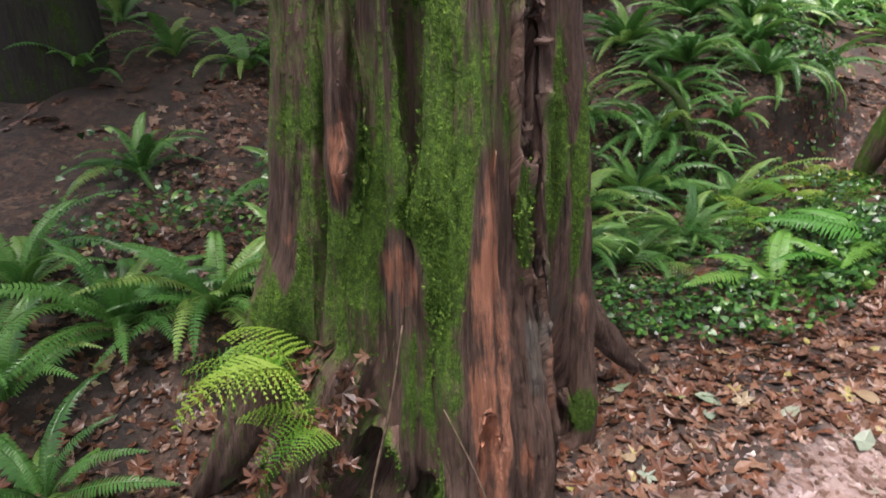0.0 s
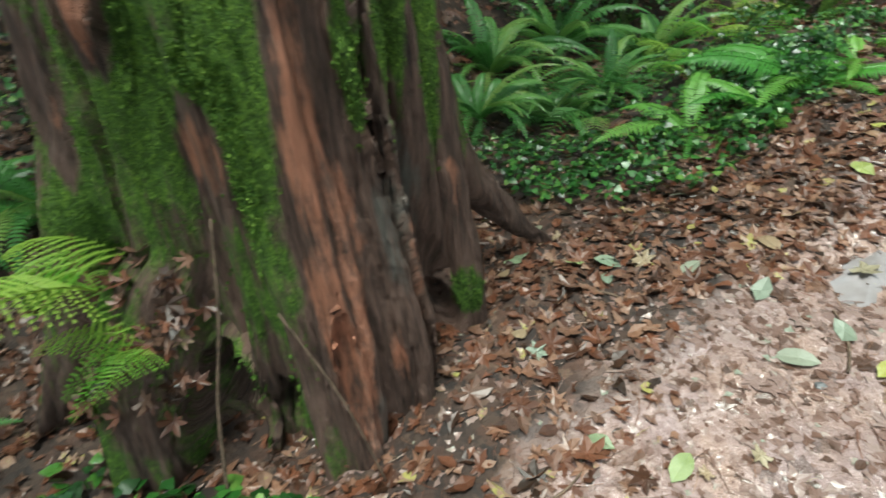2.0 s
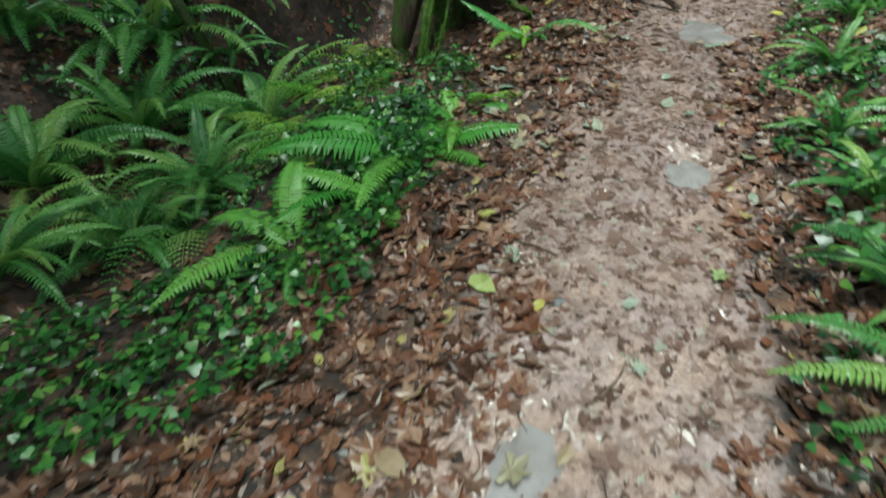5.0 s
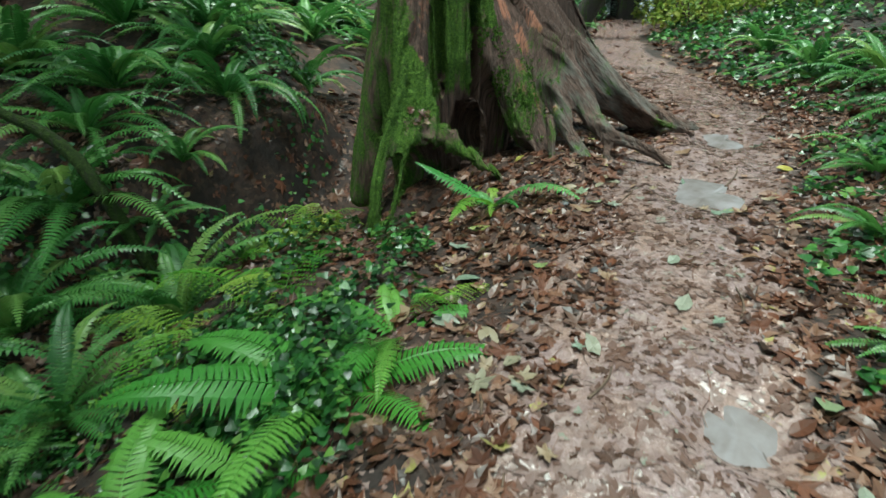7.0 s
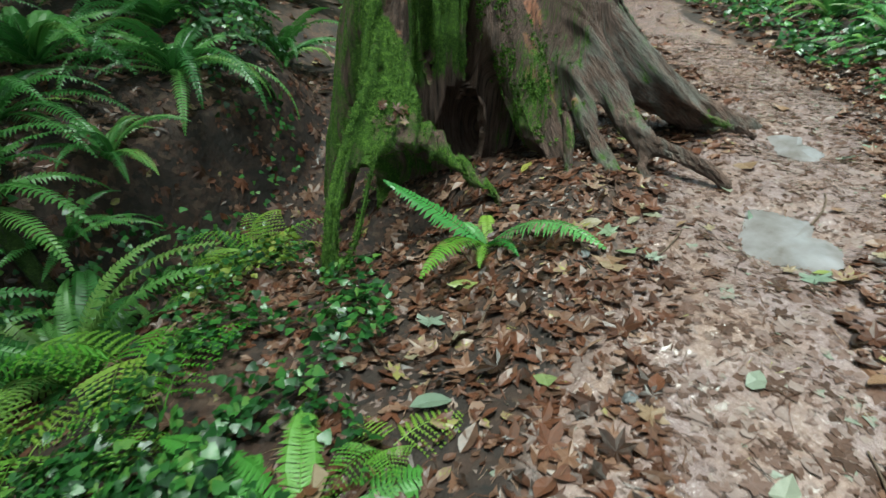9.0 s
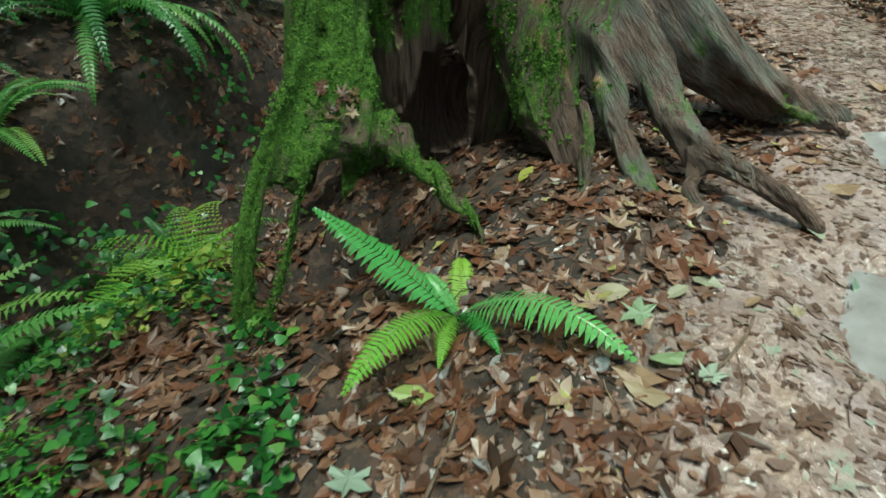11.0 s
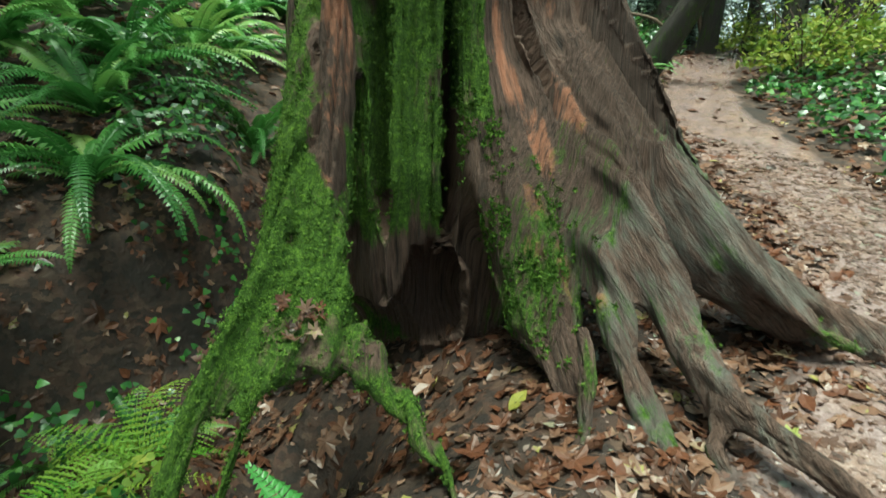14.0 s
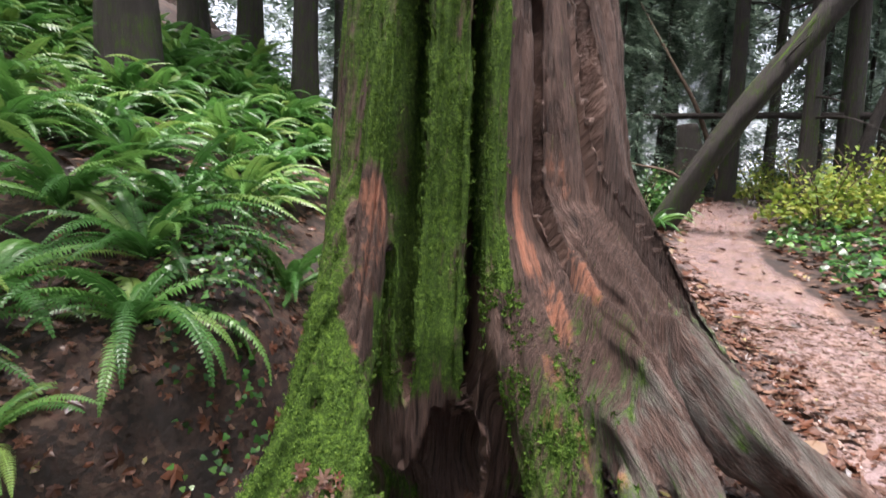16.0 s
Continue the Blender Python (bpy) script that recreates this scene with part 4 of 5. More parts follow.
OVALS = [outline(OVATE, c, f, 0.4, seed=k) for k, (c, f) in enumerate(((-0.1, 0.25), (0.25, -0.2), (0.1, 0.5)))]
SCRAPS = [outline((0.9, 0.5, 0.8, 0.45, 1.0, 0.5, 0.6), 0.1, 0.15, 0.8, seed=k) for k in range(4)]
IVYL = outline((0.35, 0.62, 0.72, 0.55, 0.62, 1.0, 0.62, 0.55, 0.72, 0.62), -0.12, 0.1)
STRAW = ([(-0.03, -1, 0.02), (0.03, -1, 0.0), (0.1, 0.0, 0.06), (0.16, 0.0, 0.04), (-0.02, 1, 0.02), (0.02, 1, 0.0)], [(0, 1, 3), (0, 3, 2), (2, 3, 5), (2, 5, 4)])


def litter_spots(n, x0, x1, y0, y1, density):
    xs, ys = np.empty(0), np.empty(0)
    while len(xs) < n:
        x, y = RNG.uniform(x0, x1, n * 2), RNG.uniform(y0, y1, n * 2)
        d, _ = lateral(x, y)
        keep = RNG.rand(len(x)) < density(x, y, d)
        xs, ys = np.concatenate([xs, x[keep]]), np.concatenate([ys, y[keep]])
    return xs[:n], ys[:n]


def lay(name, shape, x, y, lift, tilt, size, mat):
    z, nn = slope(x, y)
    nn = nn + RNG.normal(0, 1, (len(x), 3)) * np.array([tilt, tilt, 0.05])
    pos = np.stack([x, y, z + lift], 1)
    return mass(name, *shape, pos, rot_frames(nn, RNG.rand(len(x)) * 6.283), size, mat)


def litter_density(x, y, d):
    w = np.interp(d, [-4, -2, -0.9, -0.45, -0.1, 0.3, 0.7, 1.0, 2.2, 3.5, 6], [0.3, 0.5, 0.95, 0.9, 0.5, 0.7, 0.95, 1.0, 0.9, 0.5, 0.35])
    return w * (0.35 + 0.9 * vnoise(x * 1.3, y * 1.3, x * 0 + 9)) * np.where(y > 6.5, 0.8, 1) * (1 - 0.75 * step(1.15, 1.5, d) * (x > 1.0) * (x < 3.6) * (y < 5)) * (1 - 0.95 * np.exp(-((x - 4.85) ** 2 + (y - 5.4) ** 2) / 0.2)) * (1 - 0.5 * np.exp(-((x - 5.5) ** 2 + (y - 4.85) ** 2) / 0.1))


def pressed(shape):
    return [(a, b, 0.3 * c) for a, b, c in shape[0]], shape[1]


KINDS = [(q, 2300, 0.03, 0.08, 0.2) for q in MAPLES] + [(q, 4200, 0.016, 0.05, 0.3) for q in OVALS] + [(q, 7000, 0.012, 0.042, 0.26) for q in SCRAPS]
for shape, n, s0, s1, tl_ in KINDS:
    x, y = litter_spots(n, -2.6, 9.5, -1.5, 9.0, litter_density)
    ld = lateral(x, y)[0]
    on = np.where(ld < 0, -1.9 * ld, ld) < 0.25 + 0.55 * vnoise(x * 2, y * 2, x * 0 + 1)
    for keep, mat, flat, word in ((~on, DEAD, 1.0, "wet brown and russet fallen maple leaves"), (on, TRODDEN, 0.25, "trodden dull leaves pressed into the trail")):
        k = int(keep.sum())
        me = lay("leaf_litter", shape if flat == 1 else pressed(shape), x[keep], y[keep], RNG.uniform(0.001, 0.014, k) * flat, tl_ * flat, RNG.uniform(s0, s1, k) * (0.7 + 0.3 * flat), mat)
        tagged(part("leaf_litter", me, floor, word), kind="stuff")
for shape in SCRAPS:
    x, y = litter_spots(6500, -1.0, 9.5, -1.2, 6.5, lambda x, y, d: (np.abs(d) < 1.5) * (0.3 + 0.7 * vnoise(x * 2.3, y * 2.3, x * 0 + 4)))
    tagged(part("leaf_fragments", lay("leaf_fragments", pressed(shape), x, y, RNG.uniform(0.001, 0.004, 6500), 0.12, RNG.uniform(0.006, 0.024, 6500), TRODDEN), floor, "small trodden leaf fragments"), kind="stuff")
x, y = litter_spots(7000, -1.0, 9.0, -1.2, 6.5, lambda x, y, d: (np.abs(d) < 2.2) * 1.0)
tagged(part("needles", lay("needles", STRAW, x, y, RNG.uniform(0.002, 0.008, 7000), 0.12, RNG.uniform(0.015, 0.06, 7000), DEAD), floor, "fallen brown needles and leaf stalks"), kind="stuff")
x, y = litter_spots(5000, -8, 13, 5, 17, lambda x, y, d: (np.abs(d) > 0.5) * 1.0)
tagged(part("leaf_litter", lay("leaf_litter", MAPLE, x, y, RNG.uniform(0.004, 0.03, 5000), 0.35, RNG.uniform(0.06, 0.12, 5000), DEAD), floor, "brown fallen leaves on the slope"), kind="stuff")
x, y = litter_spots(2500, 8.5, 18, 3, 12, lambda x, y, d: (np.abs(d) < 3) * (0.25 + 0.75 * (np.abs(d) > 0.5)))
tagged(part("leaf_litter", lay("leaf_litter", MAPLE, x, y, RNG.uniform(0.004, 0.02, 2500), 0.3, RNG.uniform(0.04, 0.09, 2500), DEAD), floor, "brown fallen leaves along the far trail"), kind="stuff")

def pocket(v, nrm, spots, n, s0, s1, label, tree):
    w = blobs(v, spots) * np.clip(nrm[:, 2] + 0.25, 0, 1)
    i = RNG.choice(len(v), n, p=w / w.sum())
    nn = nrm[i] + np.array([0, 0, 0.6]) + RNG.normal(0, 0.35, (n, 3))
    me = mass("caught_leaves", *MAPLE_UP, v[i] + nrm[i] * 0.015, rot_frames(nn, RNG.rand(n) * 6.283), RNG.uniform(s0, s1, n), DEAD)
    tagged(new("caught_leaves", me), label, "leaves", kind="stuff")


pocket(v1, n1, [(-0.42, 1.62, 0.2, 0.2, 0.2, 0.22), (-0.55, 1.6, -0.1, 0.2, 0.2, 0.2)], 60, 0.03, 0.06, "brown leaves caught in a root pocket of the first cedar", tree1)
pocket(v2, n2, [(4.9, 5.1, 0.68, 0.15, 0.15, 0.15)], 16, 0.02, 0.04, "brown leaves caught on the arched mossy root", tree2)

# ---- puddles ----
def puddle(x, y, a, b, turn):
    n = 28
    V, F = [(x, y, 0)], []
    zs = []
    for ring in (0.5, 1.0):
        for k in range(n):
            t = 2 * math.pi * k / n
            w = ring * (1 + 0.22 * math.sin(2 * t + x) + 0.15 * math.sin(5 * t + y) + 0.08 * math.sin(9 * t))
            px, py = a * w * math.cos(t), b * w * math.sin(t)
            c, s = math.cos(turn), math.sin(turn)
            V.append((x + px * c - py * s, y + px * s + py * c, 0))
    for k in range(n):
        F.append((0, 1 + k, 1 + (k + 1) % n))
        F.append((1 + k, 1 + n + k, 1 + n + (k + 1) % n, 1 + (k + 1) % n))
    V = np.array(V)
    g = ground(V[:, 0], V[:, 1])
    A = np.c_[V[:, :2], np.ones(len(V))]
    rim = slice(1 + n, None)
    co = np.linalg.lstsq(A[rim], g[rim], rcond=None)[0]
    V[:, 2] = A @ co
    V[rim, 2] = np.minimum(V[rim, 2], g[rim]) - 0.004
    tagged(new("puddle", mesh_of("puddle", V, F, WATER)), "shallow muddy puddle lying on the clay trail", "puddle", "puddles")


for p in ((2.2, 1.74, 0.20, 0.12, 0.6), (5.72, 3.3, 0.38, 0.19, 0.3), (3.9, 2.3, 0.17, 0.10, 0.7), (6.9, 3.75, 0.26, 0.14, 0.6)):
    puddle(*p)

# ---- ivy and low plants ----
def ivy_patch(label, spots, n, s0, s1, h0, h1, gap=0.52, shape=IVYL, mat=IVY, name="ivy"):
    xs, ys = [], []
    for (x, y, a, b) in spots:
        k = int(n * a * b / sum(q[2] * q[3] for q in spots)) + 1
        r, t = np.sqrt(RNG.rand(k)), RNG.rand(k) * 6.283
        xs.append(x + a * r * np.cos(t))
        ys.append(y + b * r * np.sin(t))
    x, y = np.concatenate(xs), np.concatenate(ys)
    keep = vnoise(x * 4, y * 4, x * 0 + 5) + RNG.rand(len(x)) * 0.5 > gap
    x, y = x[keep], y[keep]
    hh = (vnoise(x * 3, y * 3, x * 0 + 2) * (h1 - h0) + h0) * RNG.uniform(0.5, 1.1, len(x))
    z, nn = slope(x, y)
    nn = nn / np.linalg.norm(nn, axis=1)[:, None] + RNG.normal(0, 0.38, (len(x), 3))
    me = mass(name, *shape, np.stack([x, y, z + hh], 1), rot_frames(nn, RNG.rand(len(x)) * 6.283), RNG.uniform(s0, s1, len(x)), mat, True)
    tagged(new(name, me), label, "ivy", kind="stuff")


ivy_patch("glossy dark green ivy mat on the bank behind the first cedar", [(1.75, 2.95, 0.75, 0.42), (2.5, 3.3, 0.6, 0.4), (1.35, 3.4, 0.5, 0.45), (2.9, 3.9, 0.5, 0.5)], 3600, 0.018, 0.038, 0.03, 0.22)
ivy_patch("glossy green ivy mat beside the trail and below the arched root", [(3.5, 4.35, 0.75, 0.5), (3.0, 3.75, 0.5, 0.5), (3.9, 4.7, 0.5, 0.45), (2.7, 4.6, 0.6, 0.6), (4.0, 5.4, 0.4, 0.4), (3.45, 3.7, 0.3, 0.35)], 6000, 0.014, 0.036, 0.02, 0.2, 0.8)
ivy_patch("ivy leaves at the foot of the first cedar", [(-0.35, 1.25, 0.28, 0.16), (-0.1, 1.22, 0.15, 0.1), (-0.75, 1.4, 0.25, 0.2)], 170, 0.025, 0.05, 0.03, 0.15)
ivy_patch("ivy and bramble on the bank across the trail", [(3.15, 1.15, 0.4, 0.3), (3.9, 1.5, 0.5, 0.3), (2.6, 0.65, 0.5, 0.3), (3.4, 0.7, 0.5, 0.4), (4.5, 1.9, 0.4, 0.25), (5.2, 2.3, 0.5, 0.25), (6.1, 2.65, 0.5, 0.25), (7.0, 2.9, 0.5, 0.3), (5.4, 2.0, 0.7, 0.3), (7.0, 2.4, 0.8, 0.4), (8.6, 3.4, 0.6, 0.5)], 2600, 0.02, 0.045, 0.02, 0.2)
ivy_patch("green ivy carpet across the far trail", [(9.8, 4.2, 1.0, 0.9), (11.2, 5.3, 1.2, 1.0), (12.8, 6.6, 1.4, 1.1), (10.6, 3.5, 1.2, 0.8), (13.6, 5.2, 1.8, 1.2)], 5500, 0.035, 0.07, 0.03, 0.3)
ivy_patch("low bright green herb leaves beside the mossy root", [(4.15, 5.85, 0.35, 0.35), (4.0, 5.45, 0.3, 0.25), (3.85, 6.1, 0.3, 0.3)], 420, 0.02, 0.045, 0.03, 0.16, 0.5, IVYL, YELLOW, "herbs")
ivy_patch("dark evergreen leaves in the gully by the large cedar", [(4.3, 6.6, 0.35, 0.25), (3.6, 6.5, 0.45, 0.35), (4.9, 7.3, 0.35, 0.4), (5.1, 8.2, 0.5, 0.5), (5.3, 9.0, 0.5, 0.6), (2.4, 6.4, 0.8, 0.5), (5.6, 9.8, 0.6, 0.5), (-1.6, 3.9, 0.5, 0.4), (-2.4, 3.7, 0.5, 0.4)], 2500, 0.025, 0.045, 0.1, 0.65)


# ---- wood on the ground and round the trail ----
def tube(points, radii, sides=8, rough=0.12):
    pts = smooth_line(np.array(points, float), 5)
    rr = np.interp(np.linspace(0, 1, len(pts)), np.linspace(0, 1, len(radii)), radii)
    V, F = [], []
    for i, p in enumerate(pts):
        t = pts[min(i + 1, len(pts) - 1)] - pts[max(i - 1, 0)]
        t /= np.linalg.norm(t)
        s = np.cross(t, (0.31, 0.2, 0.93))
        s /= np.linalg.norm(s)
        u = np.cross(s, t)
        for k in range(sides):
            a = 2 * math.pi * k / sides
            q = rr[i] * (1 + rough * math.sin(3 * a + i * 0.7) + rough * random.uniform(-0.5, 0.5))
            V.append(p + q * (s * math.cos(a) + u * math.sin(a)))
    m = len(pts)
    for i in range(m - 1):
        for k in range(sides):
            F.append((i * sides + k, i * sides + (k + 1) % sides, (i + 1) * sides + (k + 1) % sides, (i + 1) * sides + k))
    F.append(tuple(range(sides - 1, -1, -1)))
    F.append(tuple((m - 1) * sides + k for k in range(sides)))
    return np.array(V), F


def stick(name, pts, radii, mat, label, category, group="", moss=None, sides=8):
    V, F = tube(pts, radii, sides)
    me = mesh_of(name, V, F, mat)
    if moss is not None:
        set_attr(me, "moss", np.full(len(V), moss))
    return tagged(new(name, me), label, category, group)


for x, y, L, a in ((0.75, 1.1, 0.25, 0.4), (1.9, 1.45, 0.3, 1.1), (2.6, 1.75, 0.22, 0.1), (3.1, 2.6, 0.3, 0.4), (3.75, 2.7, 0.2, 0.2), (4.55, 3.95, 0.5, 0.7), (5.1, 4.05, 0.4, 0.3), (4.0, 4.0, 0.3, 1.4), (4.2, 4.75, 0.4, 2.2), (5.6, 2.85, 0.3, 0.8),
                   (2.9, 2.35, 0.2, 1.9), (1.2, 1.9, 0.22, 2.4), (1.55, 2.35, 0.3, 0.9), (0.9, 2.1, 0.18, 1.5), (4.6, 2.6, 0.25, 0.5), (6.1, 3.3, 0.3, 0.2), (3.4, 2.95, 0.3, 0.9), (5.25, 3.6, 0.35, 0.05)):
    pts = [(x + L * t * math.cos(a + 0.3 * t), y + L * t * math.sin(a + 0.3 * t), ground(x + L * t * math.cos(a + 0.3 * t), y + L * t * math.sin(a + 0.3 * t)) + 0.008) for t in (-0.5, -0.15, 0.2, 0.5)]
    stick("twig", pts, (0.006, 0.005, 0.003), TWIG, "thin wet brown twig lying among fallen leaves", "twig", "twigs on the ground", sides=6)
stick("mossy_branch", [(2.5, 6.9, ground(2.5, 6.9) + 0.9), (2.85, 6.6, ground(2.85, 6.6) + 0.6), (3.2, 6.3, ground(3.2, 6.3))], (0.035, 0.05, 0.055), BARK_FAR, "mossy dead branch leaning on the bank", "branch", moss=0.8)
stick("vine", [(-0.30, 1.36, -0.5), (-0.24, 1.44, -0.1), (-0.17, 1.52, 0.2), (-0.12, 1.58, 0.5)], (0.007, 0.006, 0.004), TWIG, "thin bare vine climbing the mossy cedar trunk", "vine", sides=6)
stick("vine", [(0.25, 1.3, -0.42), (0.16, 1.36, -0.05), (0.02, 1.45, 0.25)], (0.004, 0.004, 0.003), TWIG, "thin bare vine climbing the mossy cedar trunk", "vine", sides=6)


def stone(x, y, s, label):
    bm = bmesh.new()
    bmesh.ops.create_icosphere(bm, subdivisions=3, radius=1)
    for v in bm.verts:
        k = 1 + 0.35 * (noise.noise(v.co * 1.3 + Vector((x * 7, y, 0))))
        v.co = Vector((v.co.x * k * s, v.co.y * k * s * 0.7, v.co.z * k * s * 0.5))
    me = bpy.data.meshes.new("stone")
    bm.to_mesh(me)
    bm.free()
    me.materials.append(STONE)
    ob = tagged(new("stone", me), label, "stone", "stones")
    ob.location = (x, y, ground(x, y) + s * 0.12)


for x, y, s in ((4.93, 3.8, 0.035), (2.75, 2.1, 0.025), (1.7, 1.3, 0.02), (4.4, 3.2, 0.03)):
    stone(x, y, s, "dark wet stone half sunk in the trail")

# ---- the woods ----
SPRAY_V, SPRAY_F = [], []
for j in range(7):
    q = j / 6
    zc, l2 = -0.35 * q * q, 0.34 * (1 - 0.7 * q)
    for sd in (-1, 1):
        b0 = len(SPRAY_V)
        SPRAY_V += [(0, q - 0.05, zc), (0, q + 0.06, zc - 0.01), (sd * l2, q + 0.16, zc - 0.14 * l2)]
        SPRAY_F.append((b0, b0 + 1, b0 + 2))


def crown(seed, n, taper=1.0):
    """A conifer crown, 1 high and about 0.5 across, of drooping sprays with gaps."""
    g = np.random.RandomState(seed)
    h = g.rand(n) ** 0.8
    a = g.rand(n) * 6.283
    r = (1 - h) ** taper * 0.26 * g.uniform(0.25, 1.0, n) * (0.7 + 0.5 * np.sin(a * 3 + h * 25))
    pos = np.stack([r * np.cos(a), r * np.sin(a), h], 1)
    yaw = a - math.pi / 2 + g.normal(0, 0.4, n)
    c, s = np.cos(yaw), np.sin(yaw)
    tip = g.uniform(-0.5, 0.2, n)
    fr = np.zeros((n, 3, 3))
    fr[:, :, 0] = np.stack([c, s, 0 * c], 1)
    fr[:, :, 1] = np.stack([-s * np.cos(tip), c * np.cos(tip), np.sin(tip)], 1)
    fr[:, :, 2] = np.cross(fr[:, :, 0], fr[:, :, 1])
    return mass("crown", SPRAY_V, SPRAY_F, pos, fr, g.uniform(0.05, 0.11, n), CONIFER)


CROWNS = [crown(1, 900), crown(2, 1100), crown(3, 800)]
YOUNG = [crown(7, 800, 0.8), crown(8, 900, 0.7)]


def forest_tree(x, y, h, r, label, group="trees of the wood", crown_from=0.4, meshes=CROWNS, moss=0.45, lean=0.0, wide=1.0, limbs=4):
    z = ground(x, y) - 0.15 - 0.9 * r
    e = tagged(new("tree"), label, "tree", group)
    e.location = (x, y, z)
    e.rotation_euler = (random.uniform(-0.02, 0.02), lean, random.uniform(0, 6.28) if lean == 0 else 0)
    V, F = tube([(0, 0, 0), (0.02 * h * 0.2, 0, h * 0.15), (0, 0.01 * h * 0.2, h * 0.45), (0, 0, h)], (r * 1.35, r, r * 0.75, r * 0.12), 14, 0.05)
    me = mesh_of("trunk", V, F, BARK_FAR)
    set_attr(me, "moss", moss * (1 - 0.5 * V[:, 2] / h))
    part("trunk", me, e)
    for i in range(limbs):
        zz, a, L = h * random.uniform(0.12, crown_from + 0.1), random.uniform(0, 6.28), random.uniform(0.5, 1.4)
        V, F = tube([(0, 0, zz), (L * 0.5 * math.cos(a), L * 0.5 * math.sin(a), zz - 0.05), (L * math.cos(a + 0.2), L * math.sin(a + 0.2), zz - 0.3 * L)], (0.03, 0.02, 0.006), 6)
        part("limb", mesh_of("limb", V, F, BARK_FAR), e)
    ch = h * (1 - crown_from) * 1.05
    part("crown", meshes[random.randrange(len(meshes))], e, m=Matrix.Translation((0, 0, h * crown_from)) @ Matrix.Diagonal((ch * 0.75 * wide, ch * 0.75 * wide, ch, 1)))
    return e


FT = "tall conifer with a dark furrowed trunk and drooping crown"
for x, y, h, r in ((16.27, 10.72, 16, 0.17), (15.2, 8.55, 15, 0.14), (17.27, 8.75, 17, 0.2), (20.2, 11.9, 16, 0.14), (16.3, 14.0, 14, 0.09), (16.0, 14.6, 15, 0.09), (23, 10.2, 18, 0.16), (19.6, 7.6, 15, 0.14)):
    forest_tree(x, y, h, r, FT)
for x, y, h, r in ((4.85, 15.6, 18, 0.5), (8.6, 17.0, 17, 0.3), (9.6, 17.3, 17, 0.22), (8.15, 21.2, 18, 0.35), (6.4, 20.4, 16, 0.25), (2.2, 18.5, 18, 0.4), (-4.3, 6.2, 18, 0.5), (11.6, 19.5, 17, 0.3), (14.2, 17.8, 16, 0.28), (19.4, 16.8, 17, 0.3),
                   (7.0, 23.5, 18, 0.4), (12.4, 23, 18, 0.35), (-1.5, 16, 17, 0.35), (-7, 10, 18, 0.4), (13.5, 2.2, 17, 0.35), (17, 4.4, 16, 0.3), (11.5, -0.8, 17, 0.4), (6.5, -3.2, 18, 0.4), (1.5, -5.5, 18, 0.4), (-5, -2.5, 18, 0.4), (-6, 3.0, 18, 0.4)):
    forest_tree(x, y, h, r, FT)
for i in range(46):
    a, q = radians(random.uniform(-40, 95)), random.uniform(24, 46)
    forest_tree(4 + q * math.sin(a), 4 + q * math.cos(a), random.uniform(13, 19), random.uniform(0.10, 0.22), FT, "far trees of the wood", random.choice((0.12, 0.25, 0.35)), limbs=2, wide=1.3)
for x, y, h, w in ((13.6, 11.6, 5.5, 1.2), (14.8, 13.0, 6.5, 1.2), (12.6, 12.6, 5.0, 1.2), (17.6, 13.6, 7, 1.2), (19.2, 13.0, 6.5, 1.2), (18.6, 9.9, 7.5, 0.9), (22.0, 8.6, 8, 1.0), (21.5, 14.5, 8, 1.1), (12.2, 9.9, 1.8, 1.3), (26, 12, 9, 1.2), (24, 16, 9, 1.2), (11.0, 13.8, 5, 1.1), (9.5, 15.5, 4, 1.1)):
    forest_tree(x, y, h, 0.03 + 0.008 * h, "young pale green hemlock with drooping sprays", "young conifers", 0.06, YOUNG, 0.3, 0.0, w, 0)
# the far wood, past where trees can be told apart
n = 12000
fa, fq = np.radians(RNG.uniform(-50, 105, n)), RNG.uniform(27, 50, n)
fx, fy = 4 + fq * np.sin(fa), 4 + fq * np.cos(fa)
fz = ground(fx, fy) + RNG.rand(n) ** 1.3 * 15
fr = rot_frames(RNG.normal(0, 0.5, (n, 3)) + np.array([0, 0, 1.0]), RNG.rand(n) * 6.283)
tagged(new("far_woods", mass("far_woods", SPRAY_V, SPRAY_F, np.stack([fx, fy, fz], 1), fr, RNG.uniform(0.8, 1.9, n), CONIFER)), "pale green far conifer woods", "woods", kind="stuff")
# unseen loose sprays overhead, added to shade both banks, open along the trail
n = 5300
cx, cy = RNG.uniform(-16, 22, n), RNG.uniform(-12, 26, n)
cd, _ = lateral(cx, cy)
keep = ((cd > 0.8) | (cd < -1.2)) & ~((cx > 2.5) & (cy > 9)) & (cx < 9) & (RNG.rand(n) < np.where(cd > 0, 0.55 + 0.45 * step(0.6, 3, cd), 0.6) * (1 - 0.55 * step(2.0, 4.0, cx)))
cx, cy = cx[keep], cy[keep]
cz = np.maximum(ground(cx, cy) + 3.2, 5.5) + RNG.uniform(1.2, 5.0, len(cx))
fr = rot_frames(RNG.normal(0, 0.3, (len(cx), 3)) + np.array([0, 0, 1.0]), RNG.rand(len(cx)) * 6.283)
tagged(new("shade_canopy", mass("shade_canopy", SPRAY_V, SPRAY_F, np.stack([cx, cy, cz], 1), fr, RNG.uniform(1.1, 2.0, len(cx)), CONIFER)), "unseen overhead conifer sprays added to shade the banks", "woods", kind="stuff")
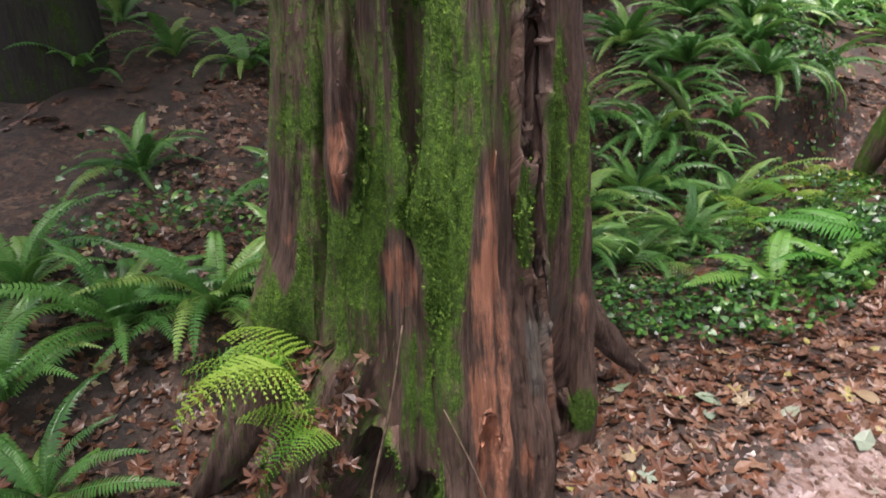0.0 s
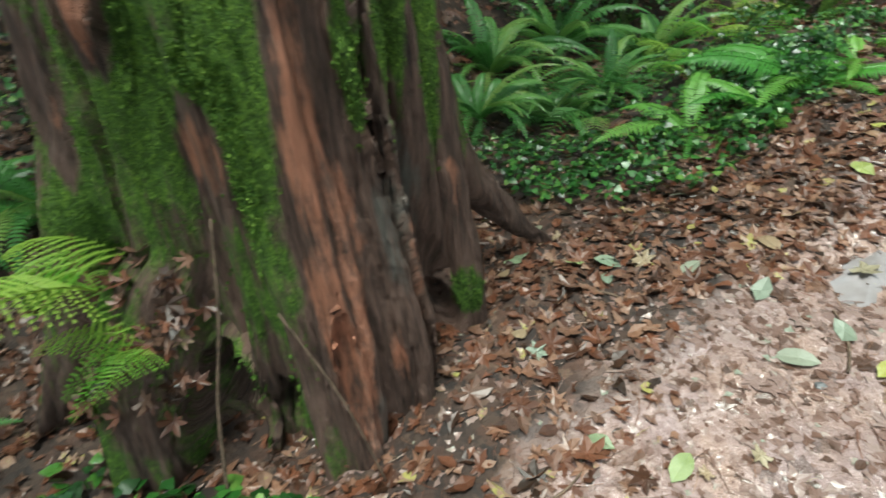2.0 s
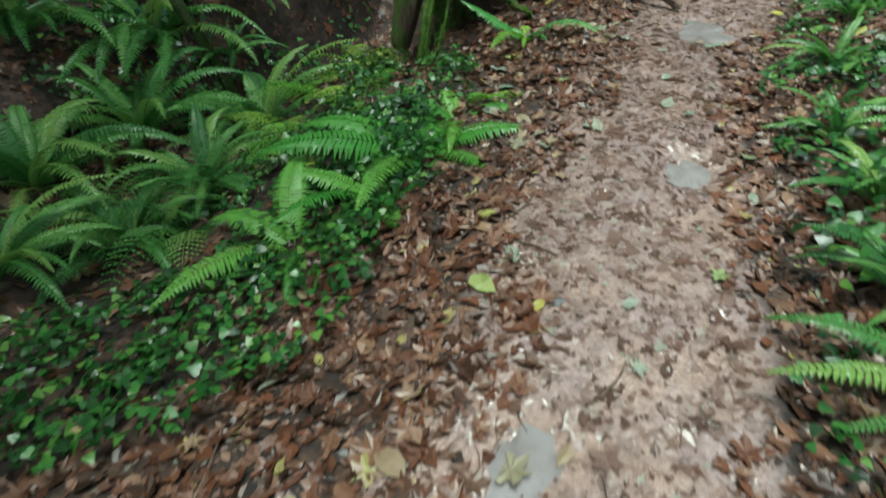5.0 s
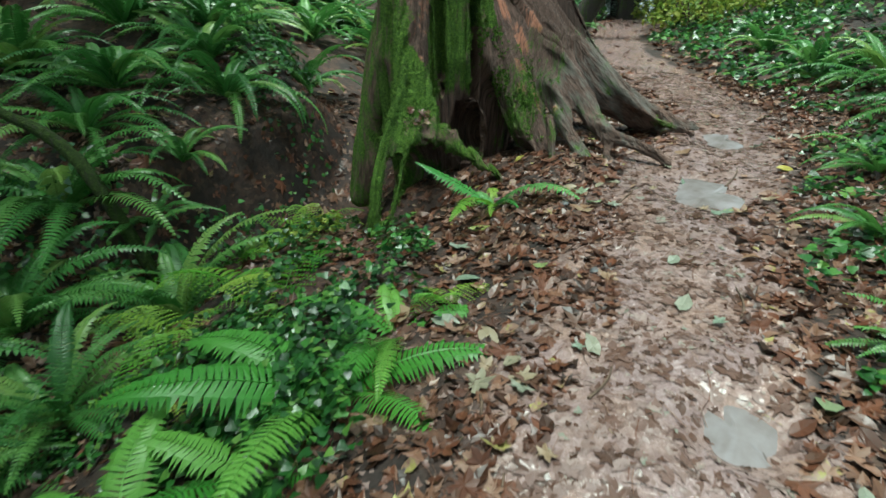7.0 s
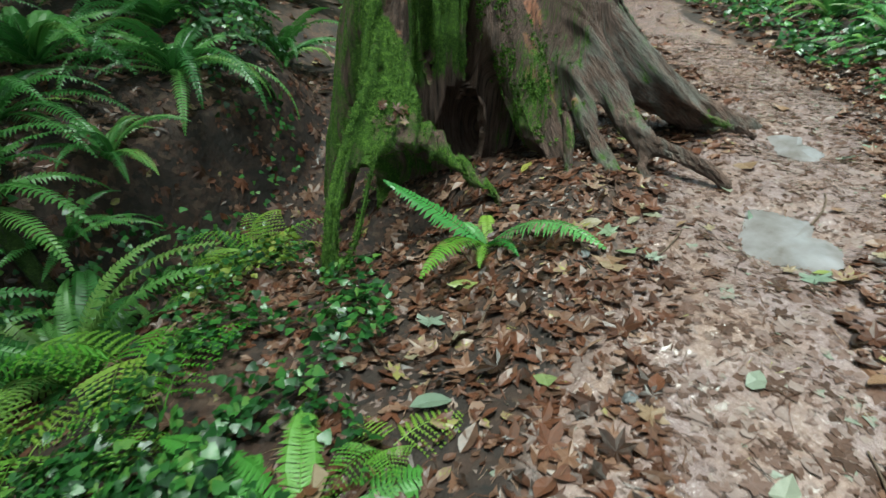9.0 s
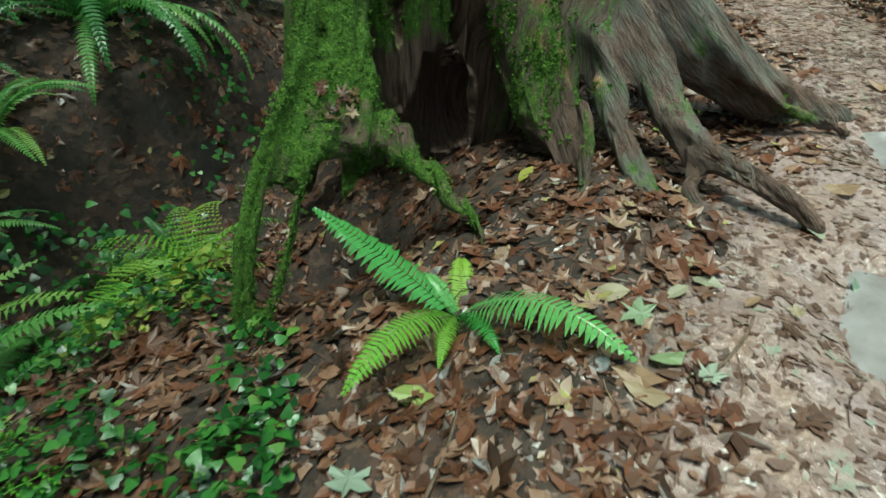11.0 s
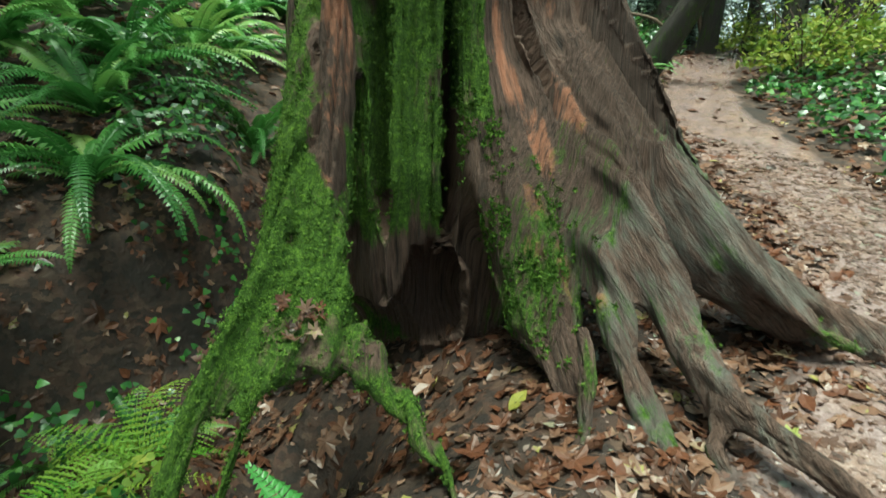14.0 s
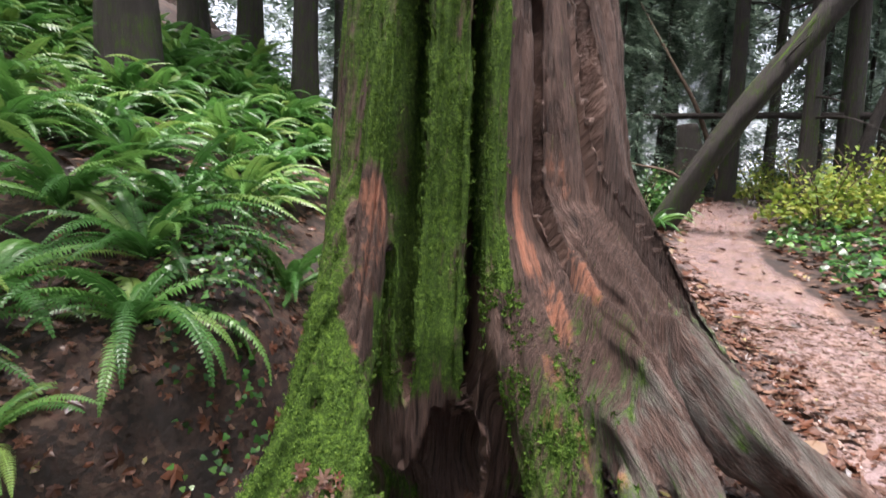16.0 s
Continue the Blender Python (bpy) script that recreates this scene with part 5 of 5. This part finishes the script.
# the leaning trunk over the trail, the pole lodged behind it, snags
lt = tagged(new("leaning_tree"), "dark mossy dead tree leaning across the trail", "fallen tree")
LEAN_PTS = [(11.55, 8.95, ground(11.55, 8.95) - 0.2), (11.95, 8.2, 2.45), (12.53, 7.1, 4.25), (13.3, 5.7, 6.6), (13.9, 4.6, 8.4)]
V, F = tube(LEAN_PTS, (0.2, 0.17, 0.155, 0.13, 0.09), 14)
me = mesh_of("trunk", V, F, BARK_FAR)
set_attr(me, "moss", np.full(len(V), 0.4))
part("trunk", me, lt)
V, F = tube([(p[0] - 0.05, p[1] - 0.03, p[2] + 0.11) for p in LEAN_PTS[1:4]], (0.03, 0.07, 0.03), 9, 0.4)
part("moss_cushion", mesh_of("moss_cushion", V, F, MOSS), lt, "green moss along the top of the trunk")
for p, q in (((12.2, 7.7, 3.3), (12.0, 7.2, 3.7)), ((12.7, 6.8, 4.7), (12.9, 7.2, 5.1)), ((12.05, 8.0, 2.8), (12.4, 8.3, 3.0))):
    V, F = tube([p, tuple(0.5 * (u + w) + 0.03 for u, w in zip(p, q)), q], (0.03, 0.02, 0.008), 6)
    part("broken_branch", mesh_of("broken_branch", V, F, BARK_FAR), lt)
stick("lodged_pole", [(14.6, 13.4, 3.42), (16.0, 10.85, 3.36), (17.35, 8.5, 3.3), (18.8, 6.0, 3.25)], (0.06, 0.07, 0.07, 0.06), BARK_FAR, "dead pole lodged level between conifer trunks", "fallen tree", moss=0.2)
stick("bare_sapling", [(16.3, 10.75, ground(16.3, 10.75)), (15.9, 11.25, 3.4), (15.5, 11.8, 4.6), (14.95, 12.55, 6.2)], (0.06, 0.05, 0.035, 0.02), TWIG, "bare pale sapling leaning against a conifer", "sapling")
stick("stump", [(15.1, 10.9, ground(15.1, 10.9) - 0.2), (15.1, 10.9, 2.2), (15.05, 10.95, 3.1)], (0.36, 0.3, 0.2), BARK_FAR, "broken dark stump among young conifers", "stump", moss=0.3, sides=12)
stick("dead_branch", [(11.6, 10.0, 2.15), (12.1, 9.75, 2.1), (12.6, 9.3, 1.9), (12.9, 9.2, ground(12.9, 9.2))], (0.012, 0.02, 0.025, 0.03), TWIG, "pale dead branch among low bushes", "branch")
stick("snag", [(16.6, 8.3, ground(16.6, 8.3)), (16.65, 8.25, 2.6), (16.85, 8.0, 3.9)], (0.16, 0.12, 0.06), BARK_FAR, "short dark snag among yellow-green shrubs", "stump", moss=0.1)
stick("fallen_log", [(6.0, 15.0, ground(6, 15) + 0.1), (6.8, 15.6, ground(6.8, 15.6) + 0.15), (7.6, 16.4, ground(7.6, 16.4) + 0.1)], (0.16, 0.15, 0.12), BARK_FAR, "dark fallen log among hillside ferns", "log", moss=0.4)


def shrub(x, y, w, h, label, mat, n=700, seed=0):
    g = np.random.RandomState(seed)
    z = ground(x, y)
    e = tagged(new("shrub"), label, "shrub", "shrubs")
    e.location = (x, y, z)
    a, q = g.rand(n) * 6.283, np.sqrt(g.rand(n))
    lumps = 0.65 + 0.35 * np.sin(a * 3 + seed) * np.sin(a * 5 + 2 * seed)
    hh = h * (1 - 0.75 * q ** 2) * g.uniform(0.35, 1.0, n) * lumps
    pos = np.stack([w * q * lumps * np.cos(a), w * q * lumps * np.sin(a), hh], 1)
    me = mass("foliage", *OVAL, pos, rot_frames(g.normal(0, 0.6, (n, 3)) + np.array([0, 0, 1.0]), g.rand(n) * 6.283), g.uniform(0.03, 0.07, n), mat)
    part("foliage", me, e)
    for k in range(6):
        t = 6.283 * k / 6
        V, F = tube([(0, 0, -0.05), (0.25 * w * math.cos(t), 0.25 * w * math.sin(t), 0.5 * h), (0.5 * w * math.cos(t), 0.5 * w * math.sin(t), 0.75 * h)], (0.015, 0.01, 0.004), 5)
        part("stem", mesh_of("stem", V, F, TWIG), e)


for i, (x, y, w, h) in enumerate(((13.6, 7.5, 1.2, 1.3), (15.0, 7.6, 1.3, 1.4), (14.0, 6.2, 1.3, 1.2), (16.2, 9.2, 1.2, 1.5), (17.8, 7.4, 1.5, 1.5), (15.6, 5.6, 1.5, 1.3), (18.6, 11.3, 1.4, 1.5))):
    shrub(x, y, w, h, "yellow-green autumn shrub beside the far trail", YELLOW, 800, i)
for i, (x, y, w, h) in enumerate(((11.9, 9.5, 0.8, 0.9), (13.0, 10.4, 1.0, 1.1), (14.4, 11.0, 1.0, 1.2), (10.6, 9.6, 0.9, 0.8), (9.2, 9.2, 0.9, 0.8), (8.2, 2.0, 0.9, 0.7), (9.8, 2.6, 1.0, 0.9), (6.0, 1.2, 0.8, 0.5))):
    shrub(x, y, w, h, "dark green leafy bush on the forest floor", IVY, 700, 20 + i)
# pale leaves that stand out on the trail, each by itself
leaf_meshes = [mesh_of("fallen_leaf", [tuple(c) for c in s[0]], s[1], PALE, False) for s in (OVAL, OVALS[0], OVALS[1], MAPLES[1])]
lx, ly = litter_spots(180, 0.3, 7.5, 0.0, 5.0, lambda x, y, d: ((d > -1.5) & (d < 1.6)) * 1.0)
lz, ln_ = slope(lx, ly)
lf = rot_frames(ln_ + RNG.normal(0, 0.16, (180, 3)), RNG.rand(180) * 6.283)
for i in range(180):
    m = Matrix(lf[i].tolist()).to_4x4() @ Matrix.Scale(random.uniform(0.03, 0.075), 4)
    m.translation = (lx[i], ly[i], lz[i] + 0.016)
    part("fallen_leaf", leaf_meshes[i % 4], floor, m=m)
